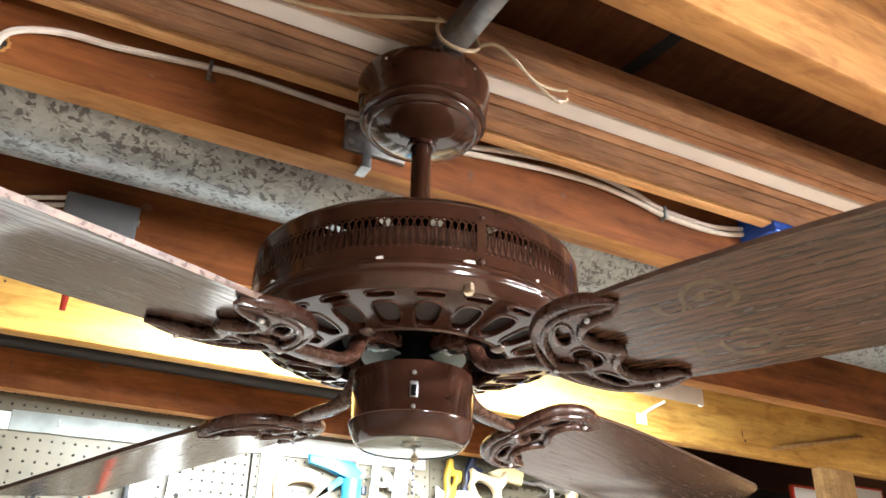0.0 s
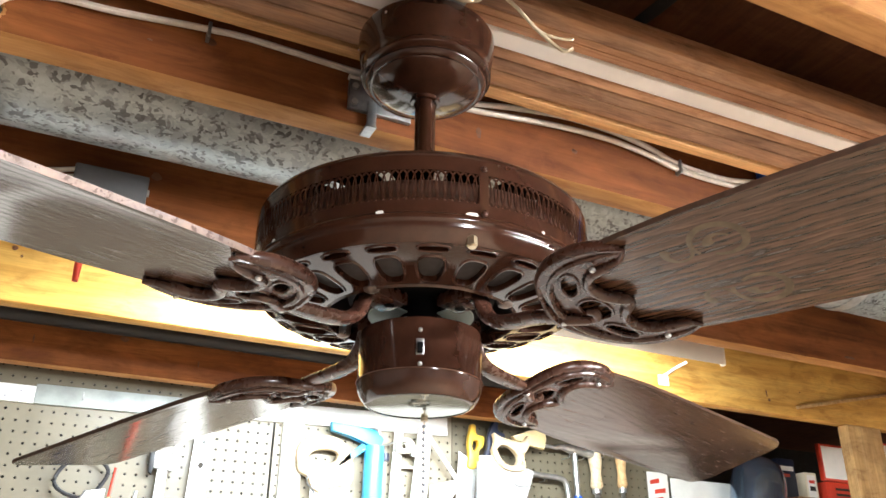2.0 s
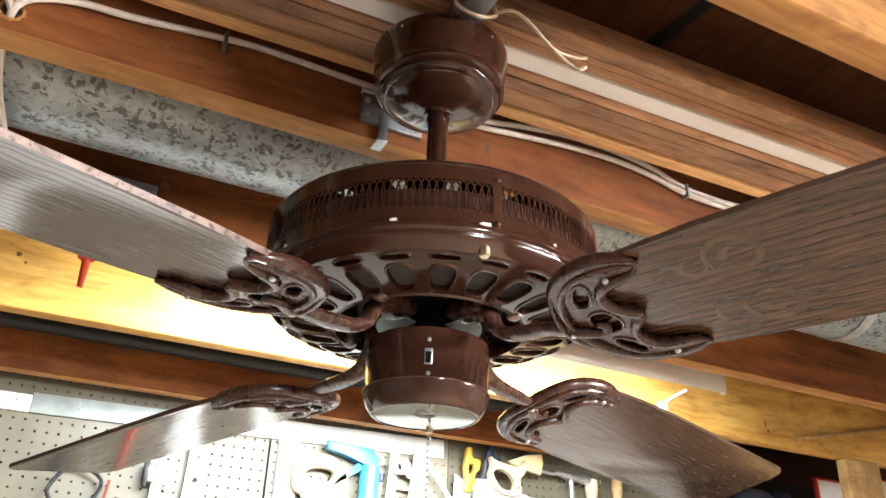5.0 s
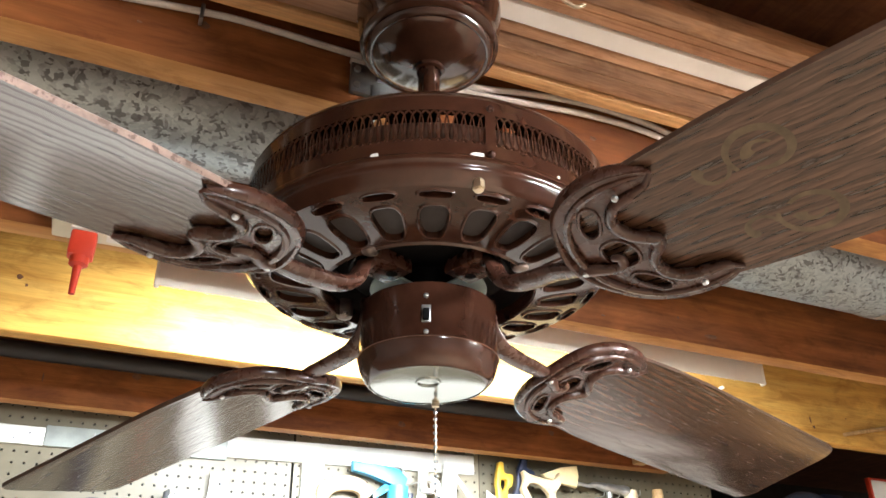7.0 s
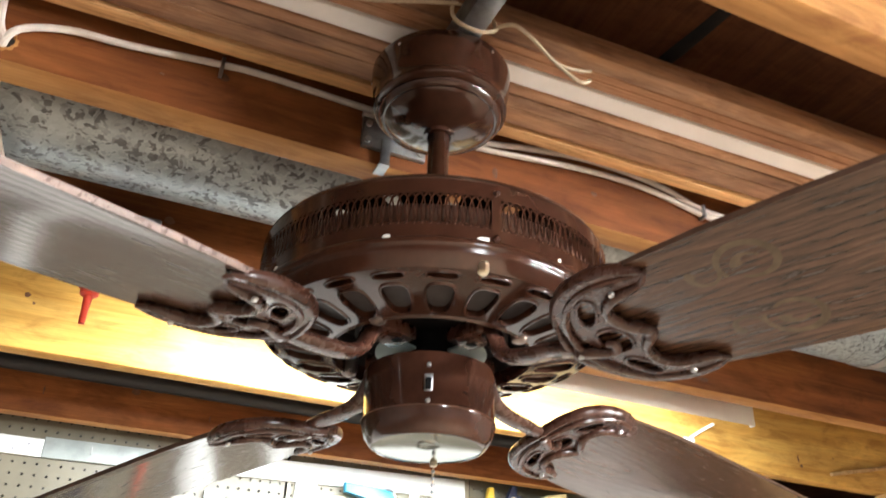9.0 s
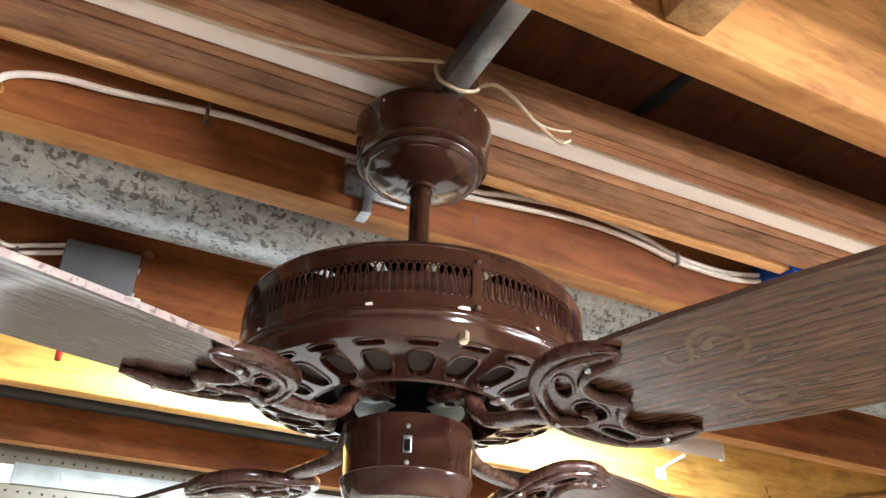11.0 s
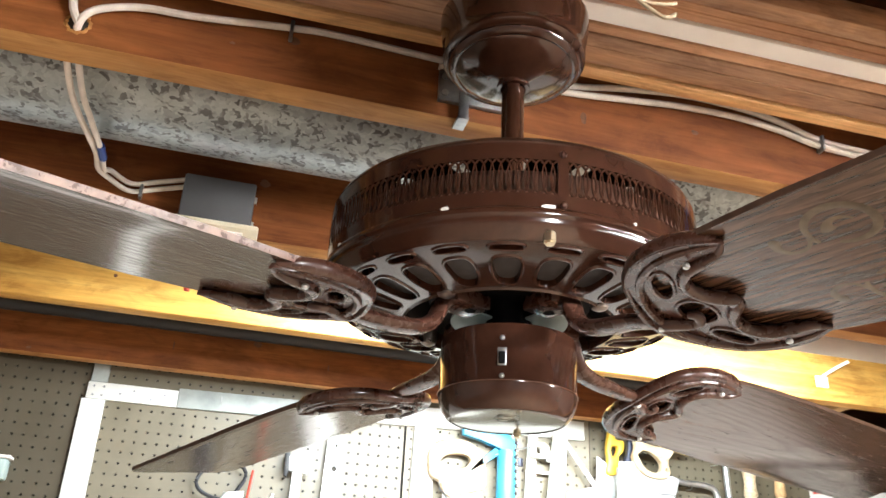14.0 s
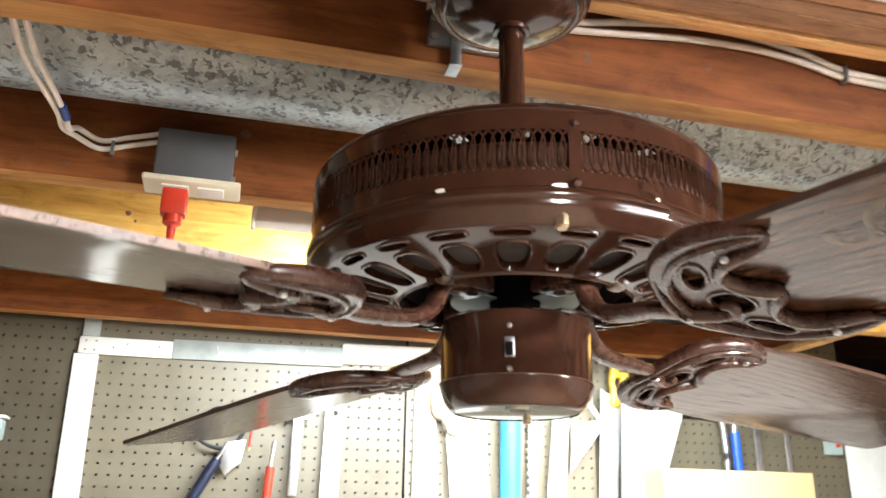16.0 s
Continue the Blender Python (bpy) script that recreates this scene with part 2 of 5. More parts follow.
SILVER_WOOD = paint("silver_painted_wood", (0.34, 0.375, 0.36), 0.36, spread=0.25, scale=16)
PEGBOARD = paint("tan_hardboard", (0.082, 0.068, 0.044), 0.5, spread=0.08, scale=14)
# Dark brown standing for unlit gaps and recesses; also the dark box print.
SHADE_AND_INK = paint("dark_shade_and_ink", (0.03, 0.024, 0.018), 0.8, spread=0.2)
CONCRETE = paint("painted_concrete", (0.22, 0.165, 0.115), 0.85, spread=0.2, scale=6, bumps=0.3)
BLOCK_WALL = paint("grey_concrete_wall", (0.30, 0.29, 0.27), 0.85, spread=0.2, scale=6, bumps=0.3)
# White for unseen surfaces that act as reflectors for the blades.
WHITE_BOUNCE = paint("white_bounce_wall", (0.78, 0.77, 0.74), 0.8, spread=0.06, scale=6, bumps=0.3)
TOOL_WOOD = wood("tool_handle_wood", (0.48, 0.28, 0.12), (0.60, 0.40, 0.20), (0.70, 0.52, 0.30), 0.45, knots=False, grain=(20, 20, 4))
PALE_WOOD = wood("saw_handle_wood", (0.58, 0.46, 0.30), (0.68, 0.57, 0.40), (0.76, 0.66, 0.50), 0.45, knots=False, grain=(14, 14, 14))
SAW_STEEL = paint("saw_steel", (0.70, 0.71, 0.70), 0.35, 0.6, spread=0.1, scale=20)
CREAM_WOOD = paint("cream_painted_wood", (0.74, 0.60, 0.32), 0.45, spread=0.1, scale=20)
YELLOW = paint("yellow_handle", (0.75, 0.48, 0.05), 0.4, spread=0.1)
NAVY = paint("navy_plastic", (0.010, 0.016, 0.042), 0.4, spread=0.2)
BLUE_GLOSS = paint("dark_blue_gloss", (0.26, 0.34, 0.46), 0.20, 0.9, spread=0.1, coat=0.6, bumps=0)
CARDBOARD = paint("cardboard", (0.62, 0.46, 0.24), 0.7, spread=0.08, scale=18)
PAPER = paint("white_paper", (0.78, 0.76, 0.72), 0.6, spread=0.04)
GOLD_FADE = paint("faded_gold_stencil", (0.094, 0.062, 0.032), 0.22, spread=0.4, scale=60, coat=0.28, bumps=0)
TEAL = paint("pale_teal_plate", (0.36, 0.45, 0.43), 0.5, 0.0, spread=0.1)
TUBE_GLOW = glow("lit_tube", (1.0, 0.96, 0.88), 12.0)
# Strong glow for the tubes of the added strip light.
TUBE_ADDED = glow("added_bare_tube", (1.0, 0.97, 0.92), 1080.0)


# ---- mesh helpers ----
ORIGIN = {}


def thing(name, at, label, category, group="", kind=""):
    ob = new(name)
    ob.empty_display_size = 0.05
    ob.location = at
    ORIGIN[ob.name] = Vector(at)
    return tagged(ob, label, category, group, kind)


def part(name, bm, material, parent=None, label="", m=None, smooth=True):
    """Links bm, given in world metres, or in the frame m, as one mesh under parent."""
    me = bpy.data.meshes.new(name)
    bmesh.ops.recalc_face_normals(bm, faces=bm.faces)
    at = ORIGIN[parent.name] if parent else Vector((0, 0, 0))
    if m is None:
        bm.transform(Matrix.Translation(-at))
    bm.to_mesh(me)
    bm.free()
    for x in (material if isinstance(material, (list, tuple)) else [material]):
        me.materials.append(x)
    for f in me.polygons:
        f.use_smooth = smooth
    if smooth:
        me.set_sharp_from_angle(angle=radians(38))
    ob = new(name, me)
    if parent:
        ob.parent = parent
    if m is not None:
        ob.matrix_basis = Matrix.Translation(-at) @ m
        ORIGIN[ob.name] = Vector((0, 0, 0))
    else:
        ORIGIN[ob.name] = at
    if label:
        tagged(ob, label)
    return ob


def solo(name, bm, material, label, category, group="", kind="", smooth=True):
    return tagged(part(name, bm, material, None, "", None, smooth), label, category, group, kind)


def box(bm, x0, x1, y0, y1, z0, z1, bevel=0.0, m=None):
    r = bmesh.ops.create_cube(bm, size=1)
    vs = r["verts"]
    bmesh.ops.scale(bm, vec=(x1 - x0, y1 - y0, z1 - z0), verts=vs)
    bmesh.ops.translate(bm, vec=((x0 + x1) / 2, (y0 + y1) / 2, (z0 + z1) / 2), verts=vs)
    if bevel:
        es = list({e for v in vs for e in v.link_edges})
        r = bmesh.ops.bevel(bm, geom=es, offset=bevel, segments=2, affect="EDGES", profile=0.5)
        vs = list({v for f in r["faces"] for v in f.verts} | {v for v in vs if v.is_valid})
    if m is not None:
        bmesh.ops.transform(bm, matrix=m, verts=vs)
    return vs


def boxed(*args, **kw):
    bm = bmesh.new()
    box(bm, *args, **kw)
    return bm


def lathe(bm, profile, at=(0, 0, 0), steps=64, close=False, a0=0.0, a1=2 * math.pi):
    rings = []
    full = abs(a1 - a0 - 2 * math.pi) < 1e-6
    n = steps if full else steps + 1
    for r, z in profile:
        rings.append([bm.verts.new((at[0] + r * math.cos(a0 + (a1 - a0) * i / steps), at[1] + r * math.sin(a0 + (a1 - a0) * i / steps), at[2] + z)) for i in range(n)])
    for a, b in zip(rings, rings[1:]):
        for i in range(steps):
            j = (i + 1) % n
            bm.faces.new((a[i], a[j], b[j], b[i]))
    if close:
        bm.faces.new(rings[0][::-1])
        bm.faces.new(rings[-1])
    return bm


def smooth_path(pts, k=6):
    """Catmull-Rom points through pts."""
    p = [Vector(q) for q in pts]
    p = [2 * p[0] - p[1]] + p + [2 * p[-1] - p[-2]]
    out = []
    for i in range(1, len(p) - 2):
        for j in range(k):
            t = j / k
            a, b, c, d = p[i - 1:i + 3]
            out.append(0.5 * ((2 * b) + (c - a) * t + (2 * a - 5 * b + 4 * c - d) * t * t + (3 * b - a - 3 * c + d) * t ** 3))
    out.append(p[-2])
    return out


def tube(bm, pts, radius, sides=8, k=6, flat=(1, 1), up=(0, 0, 1), m=None):
    """A swept tube; radius may be a list, one for each given point."""
    path = smooth_path(pts, k) if k else [Vector(q) for q in pts]
    rads = radius if isinstance(radius, (list, tuple)) else [radius] * len(pts)
    up = Vector(up)
    rings = []
    for i, p in enumerate(path):
        t = (path[min(i + 1, len(path) - 1)] - path[max(i - 1, 0)]).normalized()
        s = t.cross(up)
        s = s.normalized() if s.length > 1e-4 else t.orthogonal().normalized()
        u = s.cross(t)
        f = i / max(1, len(path) - 1) * (len(rads) - 1)
        a = min(int(f), len(rads) - 2) if len(rads) > 1 else 0
        r = rads[a] + (rads[min(a + 1, len(rads) - 1)] - rads[a]) * (f - a)
        rings.append([bm.verts.new(p + r * (flat[0] * math.cos(2 * math.pi * j / sides) * s + flat[1] * math.sin(2 * math.pi * j / sides) * u)) for j in range(sides)])
    for a, b in zip(rings, rings[1:]):
        for j in range(sides):
            bm.faces.new((a[j], a[(j + 1) % sides], b[(j + 1) % sides], b[j]))
    bm.faces.new(rings[0][::-1])
    bm.faces.new(rings[-1])
    if m is not None:
        bmesh.ops.transform(bm, matrix=m, verts=[v for r in rings for v in r])
    return bm


def tubed(*args, **kw):
    return tube(bmesh.new(), *args, **kw)


def prism(bm, outline, depth, m=None, bevel=0.0):
    """A flat outline in x, y, given thickness along z."""
    lo = [bm.verts.new((x, y, 0)) for x, y in outline]
    hi = [bm.verts.new((x, y, depth)) for x, y in outline]
    n = len(outline)
    faces = [bm.faces.new(lo[::-1]), bm.faces.new(hi)]
    for i in range(n):
        faces.append(bm.faces.new((lo[i], lo[(i + 1) % n], hi[(i + 1) % n], hi[i])))
    vs = lo + hi
    if bevel:
        es = list({e for f in faces[:2] for e in f.edges})
        r = bmesh.ops.bevel(bm, geom=es, offset=bevel, segments=2, affect="EDGES", profile=0.5)
        vs = list({v for f in r["faces"] for v in f.verts} | {v for v in vs if v.is_valid})
    if m is not None:
        bmesh.ops.transform(bm, matrix=m, verts=vs)
    return bm


def ball(bm, at, r, seg=8, squash=(1, 1, 1)):
    bmesh.ops.create_uvsphere(bm, u_segments=seg, v_segments=max(4, seg // 2), radius=r, matrix=Matrix.Translation(at) @ Matrix.Diagonal((*squash, 1)))
    return bm


def rod(bm, a, b, r, sides=12, r2=None):
    a, b = Vector(a), Vector(b)
    q = (b - a).to_track_quat("Z", "Y").to_matrix().to_4x4()
    bmesh.ops.create_cone(bm, cap_ends=True, segments=sides, radius1=r, radius2=r if r2 is None else r2, depth=(b - a).length, matrix=Matrix.Translation((a + b) / 2) @ q)
    return bm


# ---- the room ----
FLOOR_Z, JOIST_Z, JOIST_H, JOIST_T, PITCH = 0.0, 2.17, 0.235, 0.038, 0.4064
JOIST_A = 0.94
X0, X1, Y0, WALL_Y = -2.6, 4.2, -3.2, 2.262
TOP = JOIST_Z + JOIST_H

solo("floor", boxed(X0 - 0.2, X1 + 0.2, Y0 - 0.2, WALL_Y + 0.9, -0.1, FLOOR_Z), CONCRETE, "brown painted concrete basement floor", "floor", kind="structure")
solo("wall_west", boxed(X0 - 0.2, X0, Y0 - 0.2, WALL_Y + 0.9, 0, TOP), BLOCK_WALL, "plain grey concrete basement wall", "wall", kind="structure")
solo("wall_east", boxed(X1, X1 + 0.2, Y0 - 0.2, WALL_Y + 0.9, 0, TOP), BLOCK_WALL, "plain grey concrete basement wall", "wall", kind="structure")
solo("wall_south", boxed(X0, X1, Y0 - 0.2, Y0, 0, TOP), BLOCK_WALL, "plain grey concrete basement wall", "wall", kind="structure")
# Shade of the unlit corner is put into this wall's colour.
solo("wall_north", boxed(X0, X1, WALL_Y + 0.7, WALL_Y + 0.9, 0, TOP), SHADE_AND_INK, "basement wall behind the shelves, coloured dark for the unlit corner", "wall", kind="structure")
# Out of view; white is chosen to lighten the left blade's sheen.
solo("wall_northwest", boxed(X0, -0.921, WALL_Y, WALL_Y + 0.1, 0, TOP), WHITE_BOUNCE, "plain unseen wall beside the pegboard, made white to bounce light", "wall", kind="structure")
bm = bmesh.new()
for i in range(60):
    xx = X0 - 0.2 + i * 0.12
    if xx < X1 + 0.2:
        box(bm, xx + 0.0002, xx + 0.1198, Y0 - 0.2, WALL_Y + 0.9, TOP, TOP + 0.02)
solo("ceiling", bm, SUBFLOOR, "dark brown subfloor boards laid over the joists", "ceiling", kind="structure", smooth=False)
bm = bmesh.new()
BLACK_TAR = paint("matt_tar", (0.010, 0.012, 0.013), 0.85, spread=0.3)
tube(bm, [(0.822, 0.93, TOP - 0.001), (0.834, 0.84, TOP - 0.001), (0.842, 0.76, TOP - 0.001), (0.850, 0.62, TOP - 0.001)], [0.009, 0.012, 0.010, 0.007], 6, 4, flat=(1, 0.3))
solo("tar_smear", bm, BLACK_TAR, "black smear of tar on the subfloor boards", "stain", kind="structure")

for i in range(-9, 4):
    yf = JOIST_A + PITCH * i + (0.018 if i == -1 else 0.0)
    # Row 3 stops short so the corner beyond reads dark.
    x_end = 1.80 if i == 3 else X1
    bm = boxed(X0, x_end, yf, yf + JOIST_T, JOIST_Z, TOP, bevel=0.003)
    # Faces that look down get the lit tone.
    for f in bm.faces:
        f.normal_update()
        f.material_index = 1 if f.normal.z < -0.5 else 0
    # Row -1 carries the lit tone on its sides as well.
    solo("joist", bm, [JOIST_PALE, JOIST_PALE] if i == 2 else [JOIST_LIT if i == -1 else JOIST, JOIST_LIT], "yellow pine floor joist with knots, brightly lit" if i == 2 else "orange-brown fir floor joist with knots, lit tone coloured on its underside", "joist", "floor joists", "structure")
# knots and stains that show in the boards
KNOT = paint("dark_knot", (0.13, 0.052, 0.022), 0.5, spread=0.4, scale=120)
BY_ROW = {round((o.data.vertices[0].co.y - JOIST_A) / PITCH - 0.05): o for o in bpy.data.objects if o.name.split(".")[0] == "joist"}


def knot(row, x, z, w=0.009, h=0.008):
    """A flat oval knot, 0.6 mm proud of the near face of a joist."""
    yf = JOIST_A + PITCH * row
    bm = bmesh.new()
    for k, (rx, dy) in enumerate(((1.0, 0.0002), (0.6, -0.0006))):
        ring = [bm.verts.new((x + w * rx * math.cos(q) * (1 + 0.15 * math.sin(3 * q + x * 9)), yf + dy, z + h * rx * math.sin(q) * (1 + 0.15 * math.cos(2 * q + z * 40)))) for q in np.linspace(0, 2 * math.pi, 15)[:-1]]
        if k:
            bm.faces.new(ring)
            for i in range(14):
                bm.faces.new((last[i], last[(i + 1) % 14], ring[(i + 1) % 14], ring[i]))
        last = ring
    part("knot", bm, KNOT, BY_ROW[row])


for row, x, z, w, h in (
        (0, 0.285, 2.227, 0.007, 0.006), (0, 0.760, 2.217, 0.005, 0.004), (0, 0.224, 2.208, 0.003, 0.002), (0, 0.617, 2.205, 0.004, 0.010),
        (1, 0.280, 2.264, 0.009, 0.007), (1, 0.054, 2.187, 0.004, 0.004), (1, 0.961, 2.194, 0.005, 0.003), (1, 1.038, 2.193, 0.004, 0.002), (1, 1.203, 2.217, 0.003, 0.003), (1, 1.274, 2.190, 0.016, 0.005), (1, 1.753, 2.186, 0.018, 0.004),
        (2, 0.086, 2.272, 0.006, 0.005), (2, 0.100, 2.258, 0.003, 0.003), (2, 0.038, 2.230, 0.004, 0.004), (2, 1.932, 2.222, 0.003, 0.012), (2, 1.939, 2.205, 0.005, 0.005), (2, 2.059, 2.240, 0.003, 0.002),
        (3, 0.325, 2.254, 0.011, 0.009), (3, 0.971, 2.215, 0.011, 0.009), (3, 1.409, 2.239, 0.009, 0.008), (3, -0.170, 2.180, 0.006, 0.004), (3, 0.135, 2.225, 0.002, 0.012), (3, 0.50, 2.215, 0.002, 0.010)):
    knot(row, x, z, w, h)


# short block nailed between two joists
solo("joist_block", boxed(0.582, 0.626, JOIST_A - 2 * PITCH + JOIST_T + 0.001, JOIST_A - PITCH + 0.017, JOIST_Z + 0.004, TOP, bevel=0.003), POST, "short pine block nailed between two joists", "blocking", kind="structure")
solo("cross_brace", boxed(1.665, 1.70, JOIST_A + 2 * PITCH + JOIST_T + 0.001, JOIST_A + 3 * PITCH - 0.001, 2.176, 2.195, bevel=0.002), POST, "thin bare wooden bridging strip between two joists", "bridging", kind="structure")

solo("wood_strip", boxed(-0.20, 0.20, -0.004, 0.004, -0.0045, 0.0045, bevel=0.001, m=pose(2.229, 1.7478, 2.2355, 0, -12, 0)), POST, "thin bare wooden strip tacked across the pale joist", "strip", kind="structure")

# ---- round duct, pipe, trims, cables between the joists ----
def duct():
    t = thing("round_duct", (X0, 1.182, 2.303), "spangled galvanised steel round duct between the joists", "duct")
    bm = bmesh.new()
    r = 0.0875
    n = 48
    xs = [X0, 0.83, 0.832, 0.838, 0.84, 2.6, 2.602, 2.608, 2.61, X1]
    rr = [r, r, r + 0.003, r + 0.003, r, r, r + 0.003, r + 0.003, r, r]
    rings = [[bm.verts.new((x, 1.182 + q * math.cos(2 * math.pi * i / n), 2.303 + q * math.sin(2 * math.pi * i / n))) for i in range(n)] for x, q in zip(xs, rr)]
    for a, b in zip(rings, rings[1:]):
        for i in range(n):
            bm.faces.new((a[i], a[(i + 1) % n], b[(i + 1) % n], b[i]))
    part("pipe_wall", bm, galvanised("galvanised_spangle"), t)
    for x in (1.55, -0.9):
        bm = bmesh.new()
        lathe(bm, [(r + 0.001, -0.012), (r + 0.0025, -0.012), (r + 0.0025, 0.012), (r + 0.001, 0.012)], steps=40)
        bm.transform(pose(x, 1.182, 2.303, 0, 90, 0))
        part("hanger_strap", bm, STEEL, t)


duct()
bm = bmesh.new()
rod(bm, (X0, 2.135, 2.272), (1.78, 2.135, 2.272), 0.019, 20)
solo("waste_pipe", bm, BLACK_PIPE, "black plastic pipe running along the joist", "pipe")

# boards stored on the hanger bar: y from, y to, z, thickness, material, words
TRIMS = [
    (0.8785, 0.8975, 2.2335, 0.016, TRIM_LIGHT, "pale pine moulding strip with a rounded edge"),
    (0.8260, 0.8725, 2.2335, 0.018, TRIM_GREY, "weathered brown-stained moulding strip"),
    (0.7830, 0.8075, 2.2335, 0.014, TRIM_WHITE, "white primed moulding strip"),
    (0.7555, 0.7790, 2.2335, 0.016, TRIM_BROWN, "reddish cedar moulding strip"),
    (0.7320, 0.7540, 2.2325, 0.020, TRIM_GREY, "dark-stained moulding strip with pale scuffs"),
    (0.8100, 0.8240, 2.2335, 0.016, TRIM_BROWN, "narrow reddish cedar strip"),
    (0.8130, 0.8520, 2.2530, 0.016, TRIM_BROWN, "cedar board lying in the upper layer"),
    (0.7400, 0.8050, 2.2550, 0.016, TRIM_GREY, "stained board lying in the upper layer"),
]
for i, (ya, yb, z, h, m, words) in enumerate(TRIMS):
    skew = pose(0.98, 0, 0, 0, 0, -1.15) @ pose(-0.98, 0, 0)
    bm = boxed(-1.5 + 0.05 * (i % 3), 2.35 - 0.07 * (i % 4), ya, yb, z, z + h, bevel=0.0022, m=skew)
    if i in (1, 3):
        box(bm, -1.44, 2.1, ya + (yb - ya) * 0.38, ya + (yb - ya) * 0.46, z - 0.0015, z + 0.004, bevel=0.0007, m=skew)
    solo("moulding_strip", bm, m, words + " stored overhead", "moulding", "moulding strips stored on the hanger bar")


def cable(name, pts, r, words, group="", mat_=None):
    return solo(name, tubed(pts, r, 8, 5), mat_ or CABLE, words, "cable", group)


CABLE_A = [(0.078, 0.955, 2.180), (0.079, 0.936, 2.190), (0.092, 0.930, 2.206), (0.132, 0.931, 2.221), (0.186, 0.932, 2.225), (0.281, 0.934, 2.238), (0.330, 0.934, 2.241), (0.443, 0.934, 2.238), (0.52, 0.933, 2.237), (0.597, 0.933, 2.240), (0.661, 0.931, 2.250), (0.735, 0.930, 2.259), (0.811, 0.930, 2.259), (0.873, 0.931, 2.252), (0.931, 0.934, 2.240), (1.009, 0.934, 2.237), (1.056, 0.933, 2.243), (1.12, 0.930, 2.254), (1.25, 0.925, 2.262)]
cable("power_cable", CABLE_A, 0.0038, "white sheathed power cable stapled along a joist", "white power cables")
CABLE_B = [(0.443, 0.9345, 2.229), (0.52, 0.934, 2.229), (0.597, 0.934, 2.231), (0.661, 0.932, 2.236), (0.735, 0.931, 2.243), (0.811, 0.931, 2.245), (0.873, 0.933, 2.241), (0.931, 0.934, 2.231), (1.009, 0.934, 2.229), (1.056, 0.933, 2.233), (1.12, 0.930, 2.245), (1.25, 0.925, 2.252)]
cable("power_cable", CABLE_B, 0.0038, "white sheathed power cable stapled along a joist", "white power cables")
for dx in (-0.002, 0.010):
    cable("power_cable", [(0.078 + dx, 0.968 + dx, 2.200), (0.062 + dx, 0.990, 2.196), (0.058 + dx, 1.06, 2.190), (0.060 + dx, 1.12, 2.192), (0.071 + dx * 0.6, 1.188, 2.186), (0.066 + dx * 0.6, 1.25, 2.195), (0.070, 1.31, 2.214 + dx), (0.095, 1.338, 2.213 + dx), (0.130, 1.339, 2.223 + dx), (0.172, 1.325, 2.228 + dx)], 0.0037, "white sheathed power cable drooping down to the outlet box", "white power cables")
cable("power_cable", [(0.079, 0.936, 2.190), (0.07, 0.932, 2.21), (0.065, 0.93, 2.26), (0.062, 0.93, 2.34)], 0.0042, "white sheathed power cable rising up the joist", "white power cables")
bm = bmesh.new()
rod(bm, (0.0768, 1.172, 2.1868), (0.0766, 1.206, 2.1875), 0.0050, 10)
solo("tape_wrap", bm, TAPE, "band of dark blue tape round one cable", "tape")
for x, z in ((0.281, 2.236), (0.931, 2.236), (0.110, 2.216)):
    yy = 0.934 if x != 0.110 else 1.3404
    bm = bmesh.new()
    box(bm, x - 0.002, x + 0.002, yy - 0.007, yy + 0.005, z - 0.013, z + 0.008, bevel=0.001)
    solo("cable_staple", bm, DARK_STEEL, "dark steel staple holding a cable to the joist", "staple", "cable staples")

bm = lathe(bmesh.new(), [(0.0128, 0.0006), (0.0108, 0.0020), (0.0092, 0.0008)], steps=26)
for i, v in enumerate(bm.verts):
    v.co *= 1 + 0.10 * math.sin(i * 2.3)
bm.transform(pose(0.0775, 0.940, 2.193, 90))
splinters = solo("drill_rim", bm, JOIST_LIT, "ragged splintered rim of a hole drilled in the joist", "hole rim", kind="structure")
# Flat disc: the hole's inner shade is given as dark colour.
bm = lathe(bmesh.new(), [(0.0, 0.0004), (0.0098, 0.0006)], steps=24)
bm.transform(pose(0.0775, 0.940, 2.193, 90))
solo("drill_hole", bm, SHADE_AND_INK, "flat dark disc standing for the shade in the drilled cable hole", "hole", kind="structure")

# blue junction box on the joist
t = thing("blue_wall_box", (1.15, 0.94, 2.27), "blue plastic electrical box with a small white label", "electrical box")
bm = boxed(1.085, 1.23, 0.872, 0.94, 2.222, 2.305, bevel=0.006)
part("shell", bm, BLUE, t)
part("label_patch", boxed(1.17, 1.195, 0.8705, 0.873, 2.262, 2.280), PAPER, t, "white paper label")
part("rim", boxed(1.081, 1.234, 0.868, 0.876, 2.217, 2.225, bevel=0.001), BLUE, t)

# grey outlet box with cover plate and red plug
BXY = 1.3464
t = thing("outlet_box", (0.218, BXY, 2.2), "grey steel outlet box with a cream cover plate", "outlet box")
part("steel_body", boxed(0.169, 0.269, 1.302, BXY, 2.168, 2.238, bevel=0.003), GREY_BOX, t)
part("cover_plate", boxed(0.157, 0.281, 1.290, BXY - 0.001, 2.158, 2.1665, bevel=0.003), CREAM, t, "cream plastic duplex cover plate")
for z in (2.182, 2.222):
    part("side_screw", rod(bmesh.new(), (0.2690, 1.325, z), (0.2725, 1.325, z), 0.005, 10), STEEL, t)
for x in (0.198, 0.243):
    part("receptacle_face", boxed(x - 0.017, x + 0.017, 1.303, 1.332, 2.1555, 2.1585, bevel=0.001), PAPER, t)
